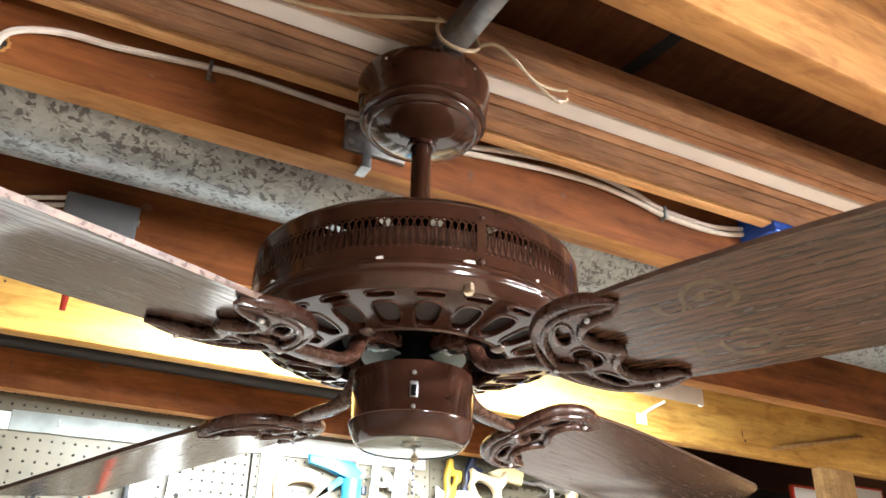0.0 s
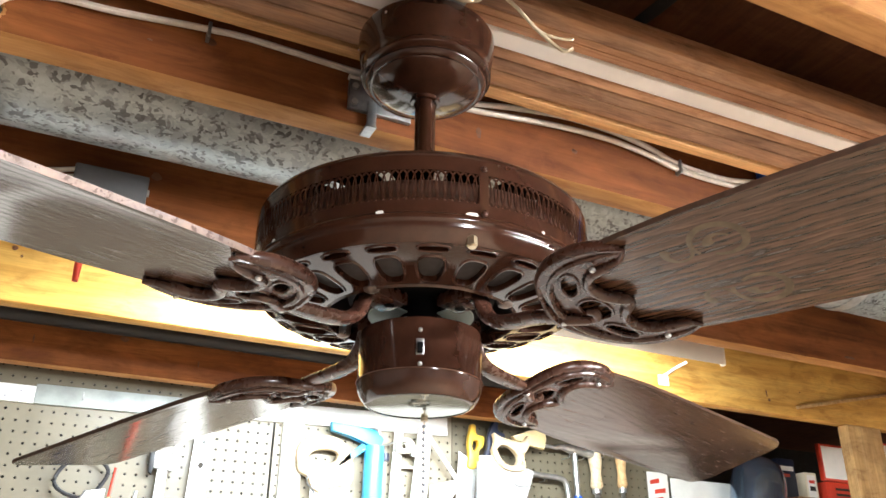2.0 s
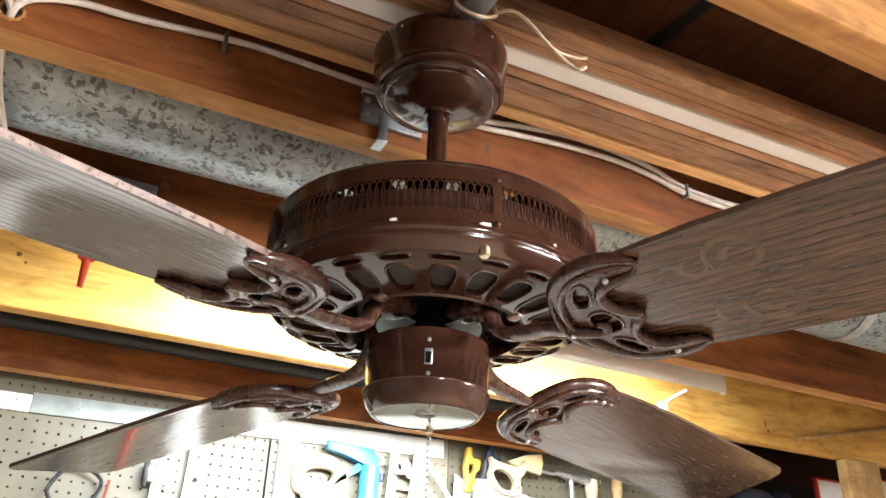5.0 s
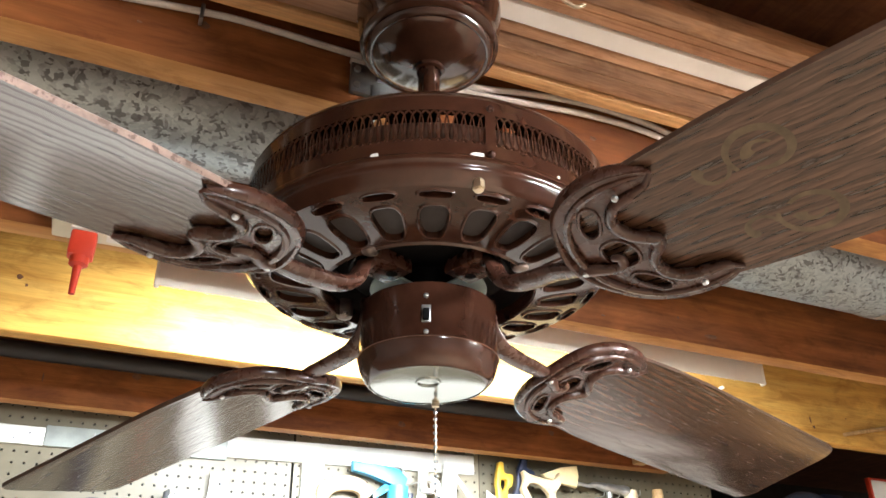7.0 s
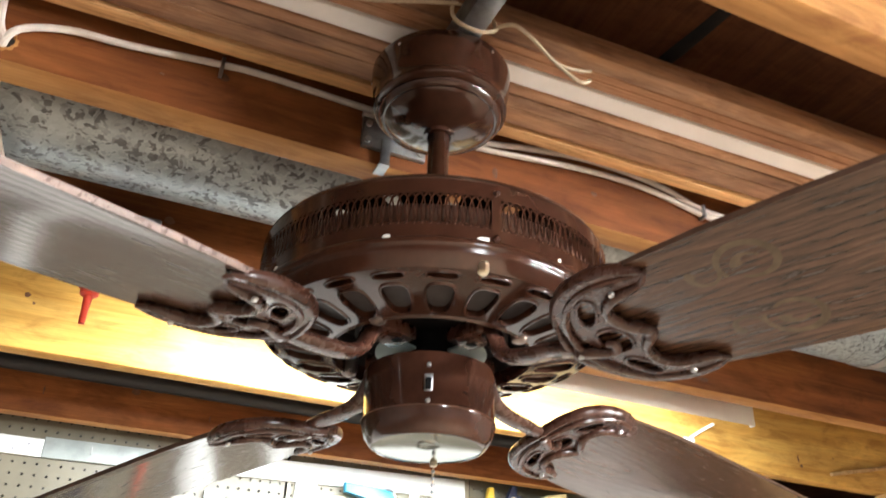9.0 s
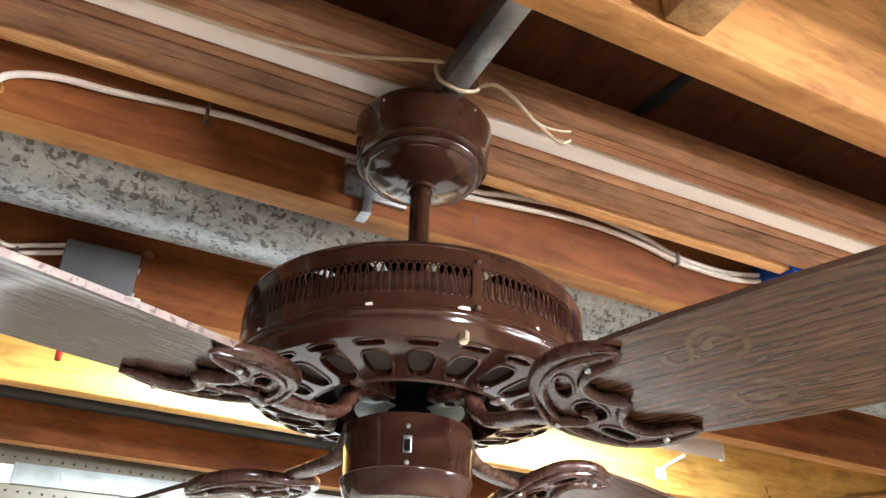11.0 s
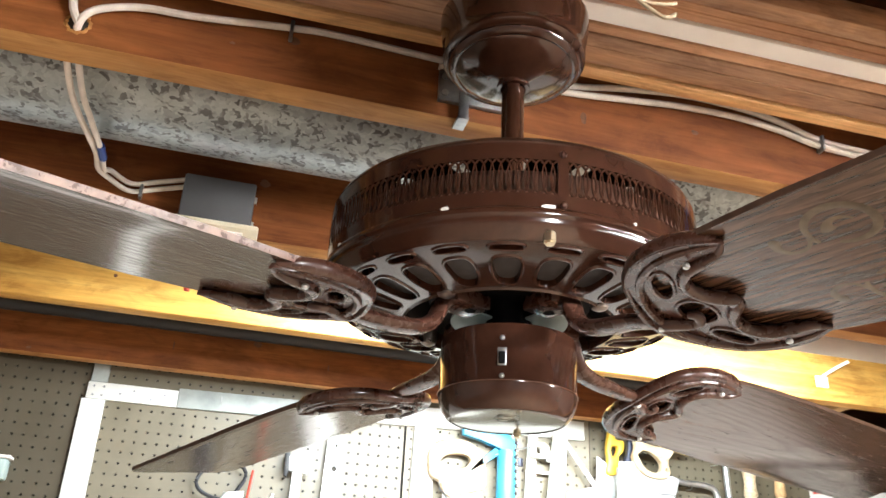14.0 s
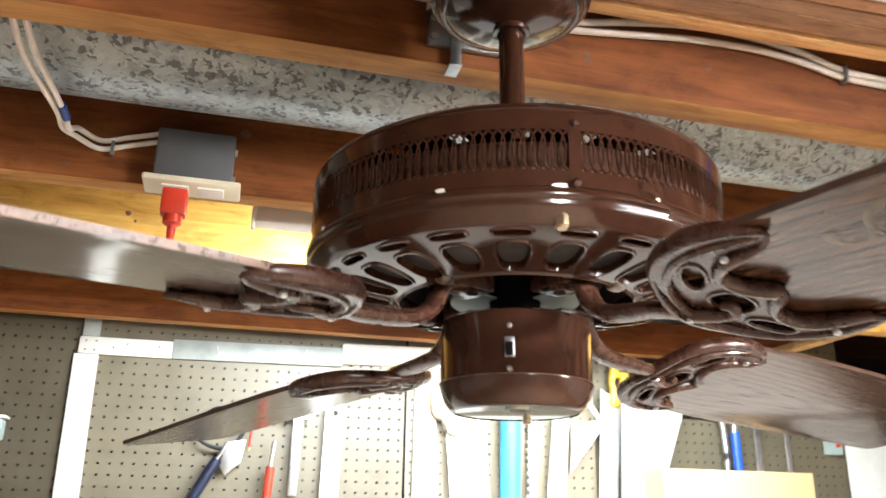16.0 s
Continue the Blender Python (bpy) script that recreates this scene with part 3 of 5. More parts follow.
t = thing("extension_plug", (0.199, 1.318, 2.155), "orange-red plug pushed up into the outlet with its cord hanging", "plug")
bm = boxed(-0.0165, 0.0165, -0.012, 0.012, -0.036, 0.001, bevel=0.004, m=pose(0.199, 1.318, 2.155))
part("plug_body", bm, RED, t)
part("collar", lathe(bmesh.new(), [(0.0125, -0.0355), (0.0120, -0.046), (0.0075, -0.049), (0.0, -0.0492)], (0.199, 1.318, 2.155), 14), RED, t)
part("cord_stub", lathe(bmesh.new(), [(0.0058, -0.0485), (0.0050, -0.062), (0.0040, -0.088), (0.0, -0.0885)], (0.199, 1.318, 2.155), 12), RED, t)

# ---- shop lights ----
def shop_light(at, length, along_y, words, bare=False):
    t = thing("shop_light", at, words, "light fixture", "fluorescent shop lights")
    m = Matrix.Translation(at) @ pose(0, 0, 0, 0, 0, 90 if along_y else 0)
    h = length / 2

    def put(name, bm, material, label=""):
        bm.transform(m)
        return part(name, bm, material, t, label)
    side = 1 if along_y else 0
    put("top_plate", boxed(-h, h, -0.0605, 0.020 + 0.04 * side, 0.0365, 0.038), WHITE_METAL)
    put("ballast_cover", boxed(-h, h, -0.045, 0.005, 0.0382, 0.062, bevel=0.002), WHITE_METAL)
    if not bare:
        put("side_skirt", boxed(-h, h, -0.062, -0.0605, -0.008, 0.038, bevel=0.0005), WHITE_METAL)
        if side:
            put("side_skirt", boxed(-h, h, 0.0605, 0.062, -0.008, 0.038, bevel=0.0005), WHITE_METAL)
    for s in (-1, 1):
        put("end_cap", boxed(s * h - 0.004, s * h + 0.004, -0.063, -0.050 + 0.113 * side, -0.009, 0.039, bevel=0.003), WHITE_METAL)
    for yy in ((-0.024, 0.024) if side else (-0.030,)):
        bm = bmesh.new()
        rod(bm, (-h + 0.012, yy, 0.020), (h - 0.012, yy, 0.020), 0.0125, 14)
        put("tube", bm, TUBE_ADDED if bare else TUBE_GLOW, "lit fluorescent tube")
    for s in (-0.8, 0.8):
        put("hanger_wire", tubed([(s * h, 0, 0.062), (s * h, 0.01, 0.12), (s * h, 0.0, TOP - at[2] - 0.001)], 0.0015, 6, 3), STEEL)


shop_light((0.905, 1.527, 2.175), 1.20, False, "white enamel shop light with lit fluorescent tubes over the bench")
shop_light((0.52, -0.85, 2.09), 1.20, True, "white enamel shop light with lit fluorescent tubes")
# Made-up fixture out of view, lifts the near joists and mouldings.
shop_light((1.75, -0.55, 1.95), 1.20, True, "added unseen strip light with bare tubes, brightening the right side", True)
solo("red_cable", tubed([(0.308, 1.500, 2.2178), (0.312, 1.476, 2.2178), (0.328, 1.4725, 2.2178), (0.348, 1.474, 2.2178), (0.362, 1.488, 2.2178), (0.372, 1.510, 2.2178)], 0.0046, 8, 5), RED, "red extension cable lying on the hood of the shop light", "cable")
t = thing("hanger_strap", (1.6, 1.745, 2.22), "bent white metal strap screwed to a joist beside the shop light", "bracket")
part("strap", tubed([(1.615, 1.70, 2.252), (1.598, 1.725, 2.240), (1.578, 1.747, 2.224)], 0.0075, 8, 4, flat=(1, 0.45)), WHITE_METAL, t)
part("foot", boxed(1.562, 1.594, 1.749, 1.7525, 2.200, 2.226, bevel=0.001), WHITE_METAL, t)

# ---- hanger bar and bracket that carry the fan ----
t = thing("fan_hanger_bar", (0.485, 0.75, 2.2), "grey steel hanger bar spanning two joists above the fan", "hanger bar")
bm = boxed(0.473, 0.498, 0.592, 0.938, 2.206, 2.2325, bevel=0.002)
part("channel", bm, DARK_STEEL, t)
for ya, yb in ((0.932, 0.9385), (0.5915, 0.598)):
    part("end_plate", boxed(0.444, 0.522, ya, yb, 2.186, 2.226, bevel=0.001), DARK_STEEL, t)
bm = bmesh.new()
box(bm, 0.467, 0.478, 0.930, 0.9335, 2.166, 2.20, bevel=0.001)
box(bm, 0.466, 0.479, 0.930, 0.954, 2.1655, 2.1685, bevel=0.001)
part("hook_tab", bm, DARK_STEEL, t, "bent bright steel tab under the joist")
for x, z in ((0.4505, 2.194), (0.4505, 2.216), (0.514, 2.194), (0.514, 2.216)):
    part("nail_head", rod(bmesh.new(), (x, 0.9325, z), (x, 0.929, z), 0.004, 8), STEEL, t)

# twine tied round the bar
t = thing("twine", (0.485, 0.70, 2.2), "loop of tan twine tied round the hanger bar with loose ends", "string")
part("loop", tubed([(0.466, 0.740, 2.236), (0.462, 0.734, 2.215), (0.466, 0.728, 2.198), (0.483, 0.722, 2.189), (0.500, 0.722, 2.196), (0.506, 0.730, 2.212), (0.502, 0.740, 2.237), (0.484, 0.744, 2.239), (0.466, 0.740, 2.236)], 0.0021, 7, 5), TWINE, t)
part("loose_end", tubed([(0.504, 0.724, 2.204), (0.516, 0.712, 2.202), (0.533, 0.708, 2.190), (0.555, 0.707, 2.170), (0.578, 0.706, 2.155), (0.586, 0.705, 2.153), (0.595, 0.706, 2.160)], 0.0019, 7, 5), TWINE, t)
part("loose_end", tubed([(0.552, 0.708, 2.172), (0.568, 0.708, 2.168), (0.585, 0.706, 2.168), (0.596, 0.705, 2.171)], 0.0015, 7, 5), TWINE, t)
part("slack_run", tubed([(0.468, 0.733, 2.228), (0.440, 0.745, 2.229), (0.38, 0.770, 2.229), (0.30, 0.785, 2.229), (0.2, 0.79, 2.229), (0.05, 0.80, 2.230)], 0.0021, 7, 5), TWINE, t)

# ---- ceiling fan ----
FAN = Vector((0.4848, 0.8081, 0.0))
fan = thing("ceiling_fan", (FAN.x, FAN.y, 2.2), "brown enamelled four-blade ceiling fan hung from a steel bar", "ceiling fan")
FX, FY = FAN.x, FAN.y


def polar(r, a, z):
    return (FX + r * math.cos(a), FY + r * math.sin(a), z)


# canopy, rod
bm = lathe(bmesh.new(), [(0.0, 2.2045), (0.030, 2.2045), (0.062, 2.2035), (0.0680, 2.2015), (0.0702, 2.1975), (0.0700, 2.190), (0.0685, 2.178), (0.0665, 2.166), (0.0652, 2.1600), (0.0664, 2.1575), (0.0660, 2.1535), (0.0632, 2.1510), (0.0600, 2.1502), (0.0606, 2.1478), (0.0590, 2.1445), (0.0560, 2.1428), (0.0542, 2.1432), (0.0530, 2.1420), (0.0470, 2.1375), (0.0360, 2.1325), (0.0240, 2.1292), (0.0150, 2.1278), (0.0148, 2.1240), (0.0118, 2.1235), (0.0112, 2.1290), (0.0, 2.130)], (FX, FY, 0), 72)
canopy = part("canopy", bm, BROWN, fan)
for a in (0.6, 2.7, -1.2, -2.6):
    part("canopy_screw", ball(bmesh.new(), polar(0.0690, a, 2.1915), 0.0020, 8), STEEL, canopy)
bm = bmesh.new()
lathe(bm, [(0.0103, 1.984), (0.0103, 2.142)], (FX, FY, 0), 24)
part("downrod", bm, BROWN, fan)
part("collar", lathe(bmesh.new(), [(0.0105, 2.006), (0.014, 2.004), (0.0145, 1.990), (0.020, 1.986), (0.021, 1.982)], (FX, FY, 0), 28), BROWN, fan)

# motor housing: cap, plain rings, pierced band
R = 0.150
bm = lathe(bmesh.new(), [(0.1160, 1.9859), (0.132, 1.9845), (0.1440, 1.9822), (0.1480, 1.9795), (0.1496, 1.9760), (0.1488, 1.9752), (0.1500, 1.9742), (0.1502, 1.9700), (0.1502, 1.9620), (0.1484, 1.9620), (0.1484, 1.9740), (0.142, 1.980), (0.1160, 1.9846), (0.1160, 1.9859)], (FX, FY, 0), 120)
housing = part("motor_housing", bm, BROWN, fan)
part("top_cap", lathe(bmesh.new(), [(0.012, 1.9905), (0.05, 1.9895), (0.088, 1.9878), (0.088, 1.9863), (0.012, 1.9885)], (FX, FY, 0), 96), BROWN, housing)
for k in range(14):
    bm = lathe(bmesh.new(), [(0.0875, 1.9878), (0.10, 1.9872), (0.1165, 1.9860), (0.1165, 1.9846), (0.10, 1.9857), (0.0875, 1.9864)], (FX, FY, 0), 4, a0=2 * math.pi * k / 14, a1=2 * math.pi * (k + 0.74) / 14)
    part("spoke", bm, BROWN, housing)
lower = part("lower_ring", lathe(bmesh.new(), [(0.1484, 1.9362), (0.1502, 1.9362), (0.1502, 1.9262), (0.1520, 1.9250), (0.1528, 1.9228), (0.1524, 1.9206), (0.1506, 1.9192), (0.1500, 1.9178), (0.1503, 1.9160), (0.1492, 1.9138), (0.1464, 1.9112), (0.1446, 1.9088), (0.1420, 1.9060), (0.1402, 1.9050), (0.1395, 1.9066), (0.1440, 1.9120), (0.1484, 1.9200), (0.1484, 1.9362)], (FX, FY, 0), 120), BROWN, fan)
bm = bmesh.new()
N = 162
ZB0, ZB1 = 1.9362, 1.9620
zm, za = (ZB0 + ZB1) / 2, (ZB1 - ZB0) / 2


def ribbon(bm, fn, half, steps):
    rows = []
    for i in range(steps + 1):
        a, z = fn(i / steps)
        a2, z2 = fn((i + 0.01) / steps)
        d = Vector(((a2 - a) * R, z2 - z)).normalized()
        nx, nz = -d.y * half, d.x * half
        rows.append([bm.verts.new(polar(rr, a + s * nx / R, z + s * nz)) for rr in (R + 0.0001, R - 0.0012) for s in (-1, 1)])
    for p, q in zip(rows, rows[1:]):
        bm.faces.new((p[0], q[0], q[1], p[1]))
        bm.faces.new((p[2], p[3], q[3], q[2]))
        bm.faces.new((p[0], p[2], q[2], q[0]))
        bm.faces.new((p[1], q[1], q[3], p[3]))


STEP = 2 * math.pi / N
for i in range(N):
    ribbon(bm, lambda t: (STEP * (i + 0.75 * math.cos(2 * math.pi * t)), zm + (za - 0.0004) * math.sin(2 * math.pi * t)), 0.00052, 20)
    for s in (-1, 1):
        ribbon(bm, lambda t: (STEP * (i + t), zm + s * (za - 0.0030 * math.sin(math.pi * t))), 0.00050, 4)
part("pierced_band", bm, BROWN, housing, "pierced lattice band")
seam_a = math.atan2(0.655 - FY, 0.468 - FX)
bm = bmesh.new()
rows = []
for rr in (R + 0.0005, R - 0.001):
    rows.append([bm.verts.new(polar(rr, seam_a + da, z)) for z in (1.9262, 1.9735) for da in (-0.024, -0.012, 0.0, 0.012, 0.024)])
f, g = rows
for k in range(4):
    bm.faces.new((f[k], f[k + 1], f[k + 6], f[k + 5]))
bm.faces.new((f[0], f[5], g[5], g[0]))
bm.faces.new((f[4], g[4], g[9], f[9]))
part("seam_strip", bm, BROWN, housing)
for z in (1.9665, 1.9285):
    bm = ball(bmesh.new(), polar(R + 0.0010, seam_a, z), 0.0026, 10, (1, 1, 1))
    part("seam_screw", bm, BROWN_CAST, housing)
for a, z, s in ((math.atan2(0.660 - FY, 0.459 - FX), 1.9258, 0.0044), (math.atan2(0.686 - FY, 0.396 - FX), 1.9253, 0.0028), (seam_a + 0.35, 1.925, 0.0011), (seam_a - 1.2, 1.925, 0.0016)):
    outline = [(s * math.cos(q) * (1 + 0.25 * math.sin(3 * q + a)), 0.0018 * math.sin(q) * (1 + 0.3 * math.cos(2 * q))) for q in np.linspace(0, 2 * math.pi, 11)[:-1]]
    bm = bmesh.new()
    c = [bm.verts.new(polar(R + 0.0024, a + x / R, z + y)) for x, y in outline]
    bm.faces.new(c)
    c2 = [bm.verts.new(polar(R + 0.0005, a + x / R, z + y)) for x, y in outline]
    for i in range(10):
        bm.faces.new((c[i], c[(i + 1) % 10], c2[(i + 1) % 10], c2[i]))
    part("paint_chip", bm, PAPER, housing, "pale chip in the enamel")

# vented underside
VENTS = 22


def pan_z(r):
    t = (r - 0.060) / (0.1400 - 0.060)
    return 1.8925 + 0.0125 * max(0.0, t) ** 1.6


def rounded(r0, r1, w0, w1, n=32, p=3.2):
    """A rounded outline between two radii; w0 and w1 are half widths in metres."""
    out = []
    for i in range(n):
        q = 2 * math.pi * i / n
        c, s = math.cos(q), math.sin(q)
        e = (abs(c) ** p + abs(s) ** p) ** (-1 / p)
        u, v = e * c, e * s
        r = (r0 + r1) / 2 + u * (r1 - r0) / 2
        w = w0 + (w1 - w0) * (u + 1) / 2
        out.append((r, v * w))
    return out


def sector(bm, r0, r1, hole, a0):
    half = math.pi / VENTS
    n = len(hole)
    loops = []
    border = []
    for i in range(n):
        q = 2 * math.pi * i / n
        c, s = math.cos(q), math.sin(q)
        e = 1 / max(abs(c), abs(s))
        r = (r0 + r1) / 2 + e * c * (r1 - r0) / 2
        border.append(bm.verts.new(polar(r, a0 + e * s * half, pan_z(r))))
    loops.append(border)
    rc = sum(r for r, w in hole) / n
    for grow, dz in ((0.0022, 0.0), (0.0011, -0.0013), (0.0, -0.0012), (-0.0006, 0.0055)):
        ring = []
        for r, w in hole:
            d = Vector((r - rc, w))
            k = d.normalized() * grow
            rr, ww = r + k.x, w + k.y
            ring.append(bm.verts.new(polar(rr, a0 + ww / rr, pan_z(rr) + dz)))
        loops.append(ring)
    for p, q in zip(loops, loops[1:]):
        for i in range(n):
            bm.faces.new((p[i], p[(i + 1) % n], q[(i + 1) % n], q[i]))


bm = bmesh.new()
VENT = rounded(0.0915, 0.1250, 0.0076, 0.0116)
SLOT = rounded(0.1325, 0.1385, 0.0112, 0.0116)
for i in range(VENTS):
    a = seam_a + 2 * math.pi * (i + 0.13) / VENTS
    sector(bm, 0.0860, 0.1292, VENT, a)
    sector(bm, 0.1292, 0.1415, SLOT, a)
lathe(bm, [(0.0862, pan_z(0.0862)), (0.0845, 1.8930), (0.0835, 1.8945), (0.0835, 1.906)], (FX, FY, 0), 96)
bmesh.ops.remove_doubles(bm, verts=bm.verts, dist=0.00005)
part("vented_underside", bm, BROWN, fan)
part("motor_core", lathe(bmesh.new(), [(0.1292, 1.9300), (0.1290, 1.9075), (0.125, 1.9058), (0.105, 1.9012), (0.090, 1.8988), (0.0850, 1.8992), (0.0835, 1.9100), (0.0835, 1.930)], (FX, FY, 0), 64), INSIDE, fan, "dark grey-brown motor core behind the vents")
bm = lathe(bmesh.new(), [(0.0, 1.968), (0.100, 1.966), (0.1300, 1.963), (0.1410, 1.958), (0.1445, 1.9525), (0.1445, 1.934), (0.1290, 1.930)], (FX, FY, 0), 72)
part("motor_case", bm, MOTOR_BROWN, fan)
bm = lathe(bmesh.new(), [(0.0840, 1.9300), (0.0660, 1.9290), (0.0650, 1.9110), (0.0620, 1.9090), (0.020, 1.9090), (0.0185, 1.905), (0.0180, 1.8800), (0.0, 1.8800)], (FX, FY, 0), 48)
part("flywheel", bm, BLACK, fan)
for a in (-28, 168):
    bm = bmesh.new()
    prism(bm, [(r * math.cos(q), r * math.sin(q)) for r, q in [(0.0190, k * 0.17 - 0.68) for k in range(9)] + [(0.0470, 0.68 - k * 0.17) for k in range(9)]], 0.0016, m=Matrix.Translation((FX, FY, 1.8965)) @ pose(0, 0, 0, 0, 0, a))
    part("hub_plate", bm, TEAL, fan, "pale hub plate under the flywheel")
# knurled brass set screw
ka = math.atan2(0.668 - FY, 0.462 - FX)
bm = bmesh.new()
rod(bm, polar(0.1435, ka, 1.9110), polar(0.1440, ka, 1.9040), 0.0042, 6)
rod(bm, polar(0.1440, ka, 1.9042), polar(0.1442, ka, 1.9025), 0.0030, 14)
part("brass_knob", bm, BRASS, fan, "brass thumb screw")

# switch housing
bm = lathe(bmesh.new(), [(0.0, 1.8815), (0.030, 1.8815), (0.050, 1.8808), (0.0528, 1.8795), (0.0535, 1.8770), (0.0535, 1.8382), (0.0541, 1.8372), (0.0545, 1.8360), (0.0541, 1.8346), (0.0530, 1.8300), (0.0505, 1.8235), (0.0470, 1.8188), (0.0448, 1.8172), (0.0436, 1.8170)], (FX, FY, 0), 72)
cup = part("switch_housing", bm, BROWN, fan)
part("seam_line", lathe(bmesh.new(), [(0.0544, 1.8366), (0.05478, 1.8362), (0.0544, 1.8358)], (FX, FY, 0), 72), MOTOR_BROWN, cup, "worn paler seam line")
bm = lathe(bmesh.new(), [(0.0437, 1.8176), (0.040, 1.8184), (0.028, 1.8198), (0.010, 1.8205), (0.0095, 1.8192), (0.0082, 1.8192), (0.0078, 1.8205), (0.0, 1.8206)], (FX, FY, 0), 64)
part("bottom_plate", bm, PLATE, cup, "pale metal bottom plate")
sa = math.atan2(0.755 - FY, 0.461 - FX)
SM = Matrix.Translation(polar(0.0535, sa, 1.8535)) @ pose(0, 0, 0, 0, 0, math.degrees(sa) + 90)
bm = boxed(-0.0034, 0.0034, -0.0012, 0.001, -0.0068, 0.0068, bevel=0.0006)
bm.transform(SM)
part("switch_frame", bm, STEEL, cup)
bm = boxed(-0.0024, 0.0024, -0.0046, 0.0, -0.0058, 0.0028, bevel=0.0007)
bm.transform(SM)
part("slide_switch", bm, BLACK, cup, "black slide switch")
for z in (1.8678, 1.8392):
    part("switch_screw", ball(bmesh.new(), polar(0.0538, sa, z), 0.0021, 8), STEEL, cup)
# pull chain
CX, CY = 0.507, 0.846
chain = part("pull_chain", tubed([(CX, CY, 1.826), (CX, CY, 1.645)], 0.0006, 6, 0), BRASS, fan)
bm = bmesh.new()
z = 1.816
while z > 1.645:
    bmesh.ops.create_icosphere(bm, subdivisions=1, radius=0.0020, matrix=Matrix.Translation((CX + 0.0004 * math.sin(z * 90), CY, z)))
    z -= 0.0056
part("chain_bead", bm, DARK_STEEL, chain)
part("chain_ferrule", lathe(bmesh.new(), [(0.0, 1.8225), (0.0036, 1.8215), (0.0030, 1.8150), (0.0, 1.8145)], (CX, CY, 0), 12), BRASS, chain)


# blades: azimuth, height of the middle, slope across, edge material, stencil
def blade_outline():
    pts = []
    u0, u1, w0, w1 = 0.163, 0.656, 0.0585, 0.0705
    for i in range(13):
        q = math.pi / 2 * i / 12
        pts.append((u0 + 0.040 * (1 - math.cos(q)), -(w0 - 0.030) - 0.030 * math.sin(q)))
    pts += [(0.24, -0.0625), (0.28, -0.0660), (0.34, -0.0680)]
    rc = 0.022
    for i in range(7):
        q = math.pi / 2 * i / 6
        pts.append((u1 - rc + rc * math.sin(q), -w1 + rc - rc * math.cos(q)))
    return pts + [(u, -v) for u, v in reversed(pts)]


def blade_mesh():
    bm = bmesh.new()
    prism(bm, blade_outline(), 0.0045, bevel=0.0010)
    for f in bm.faces:
        if abs(f.normal.z) < 0.75:
            f.material_index = 1
    return bm


def mirror(pts):
    return pts + [(u, -v, z) for u, v, z in reversed(pts[:-1])]


OUTER = mirror([(0.236, 0.0545, 0.002), (0.224, 0.0600, 0.003), (0.210, 0.0628, 0.004), (0.194, 0.0622, 0.004), (0.177, 0.0565, 0.004), (0.163, 0.0450, 0.0035), (0.154, 0.0285, 0.002), (0.149, 0.0130, 0.0), (0.148, 0.0, -0.001)])
SCALLOP = mirror([(0.238, 0.0525, -0.001), (0.230, 0.0455, -0.001), (0.218, 0.0430, -0.0015), (0.206, 0.0405, -0.002), (0.197, 0.0330, -0.002), (0.1945, 0.0235, -0.002), (0.198, 0.0130, -0.002), (0.206, 0.0050, -0.002), (0.210, 0.0015, -0.002), (0.206, 0.0, -0.002)])


def ellipse(cu, cv, a, b_, turn, n=22, p=2.3):
    out = []
    for i in range(n):
        q = 2 * math.pi * i / n
        c, s = math.cos(q), math.sin(q)
        e = (abs(c) ** p + abs(s) ** p) ** (-1 / p)
        x, y = a * e * c, b_ * e * s
        out.append((cu + x * math.cos(turn) - y * math.sin(turn), cv + x * math.sin(turn) + y * math.cos(turn)))
    return out


EYES = [ellipse(0.1825, 0.0345, 0.0145, 0.0066, radians(60)), ellipse(0.1825, -0.0345, 0.0145, 0.0066, radians(120)), ellipse(0.1815, 0.0, 0.0110, 0.0140, 0.0)]


def iron_plate():
    """The flat web of the cast bracket with its three openings, in the blade's frame: x outwards, z up."""
    bm = bmesh.new()
    rim = [(p.x, p.y) for p in smooth_path(OUTER, 4)] + [(p.x, p.y) for p in reversed(smooth_path(SCALLOP, 4))]
    for loop in [rim] + EYES:
        vs = [bm.verts.new((x, y, 0)) for x, y in loop]
        for i in range(len(vs)):
            bm.edges.new((vs[i], vs[(i + 1) % len(vs)]))
    bmesh.ops.triangle_fill(bm, use_beauty=True, use_dissolve=False, edges=bm.edges[:])
    r = bmesh.ops.extrude_face_region(bm, geom=bm.faces[:])
    bmesh.ops.translate(bm, vec=(0, 0, -0.0030), verts=[v for v in r["geom"] if isinstance(v, bmesh.types.BMVert)])
    bmesh.ops.translate(bm, vec=(0, 0, 0.0015), verts=bm.verts[:])
    return bm


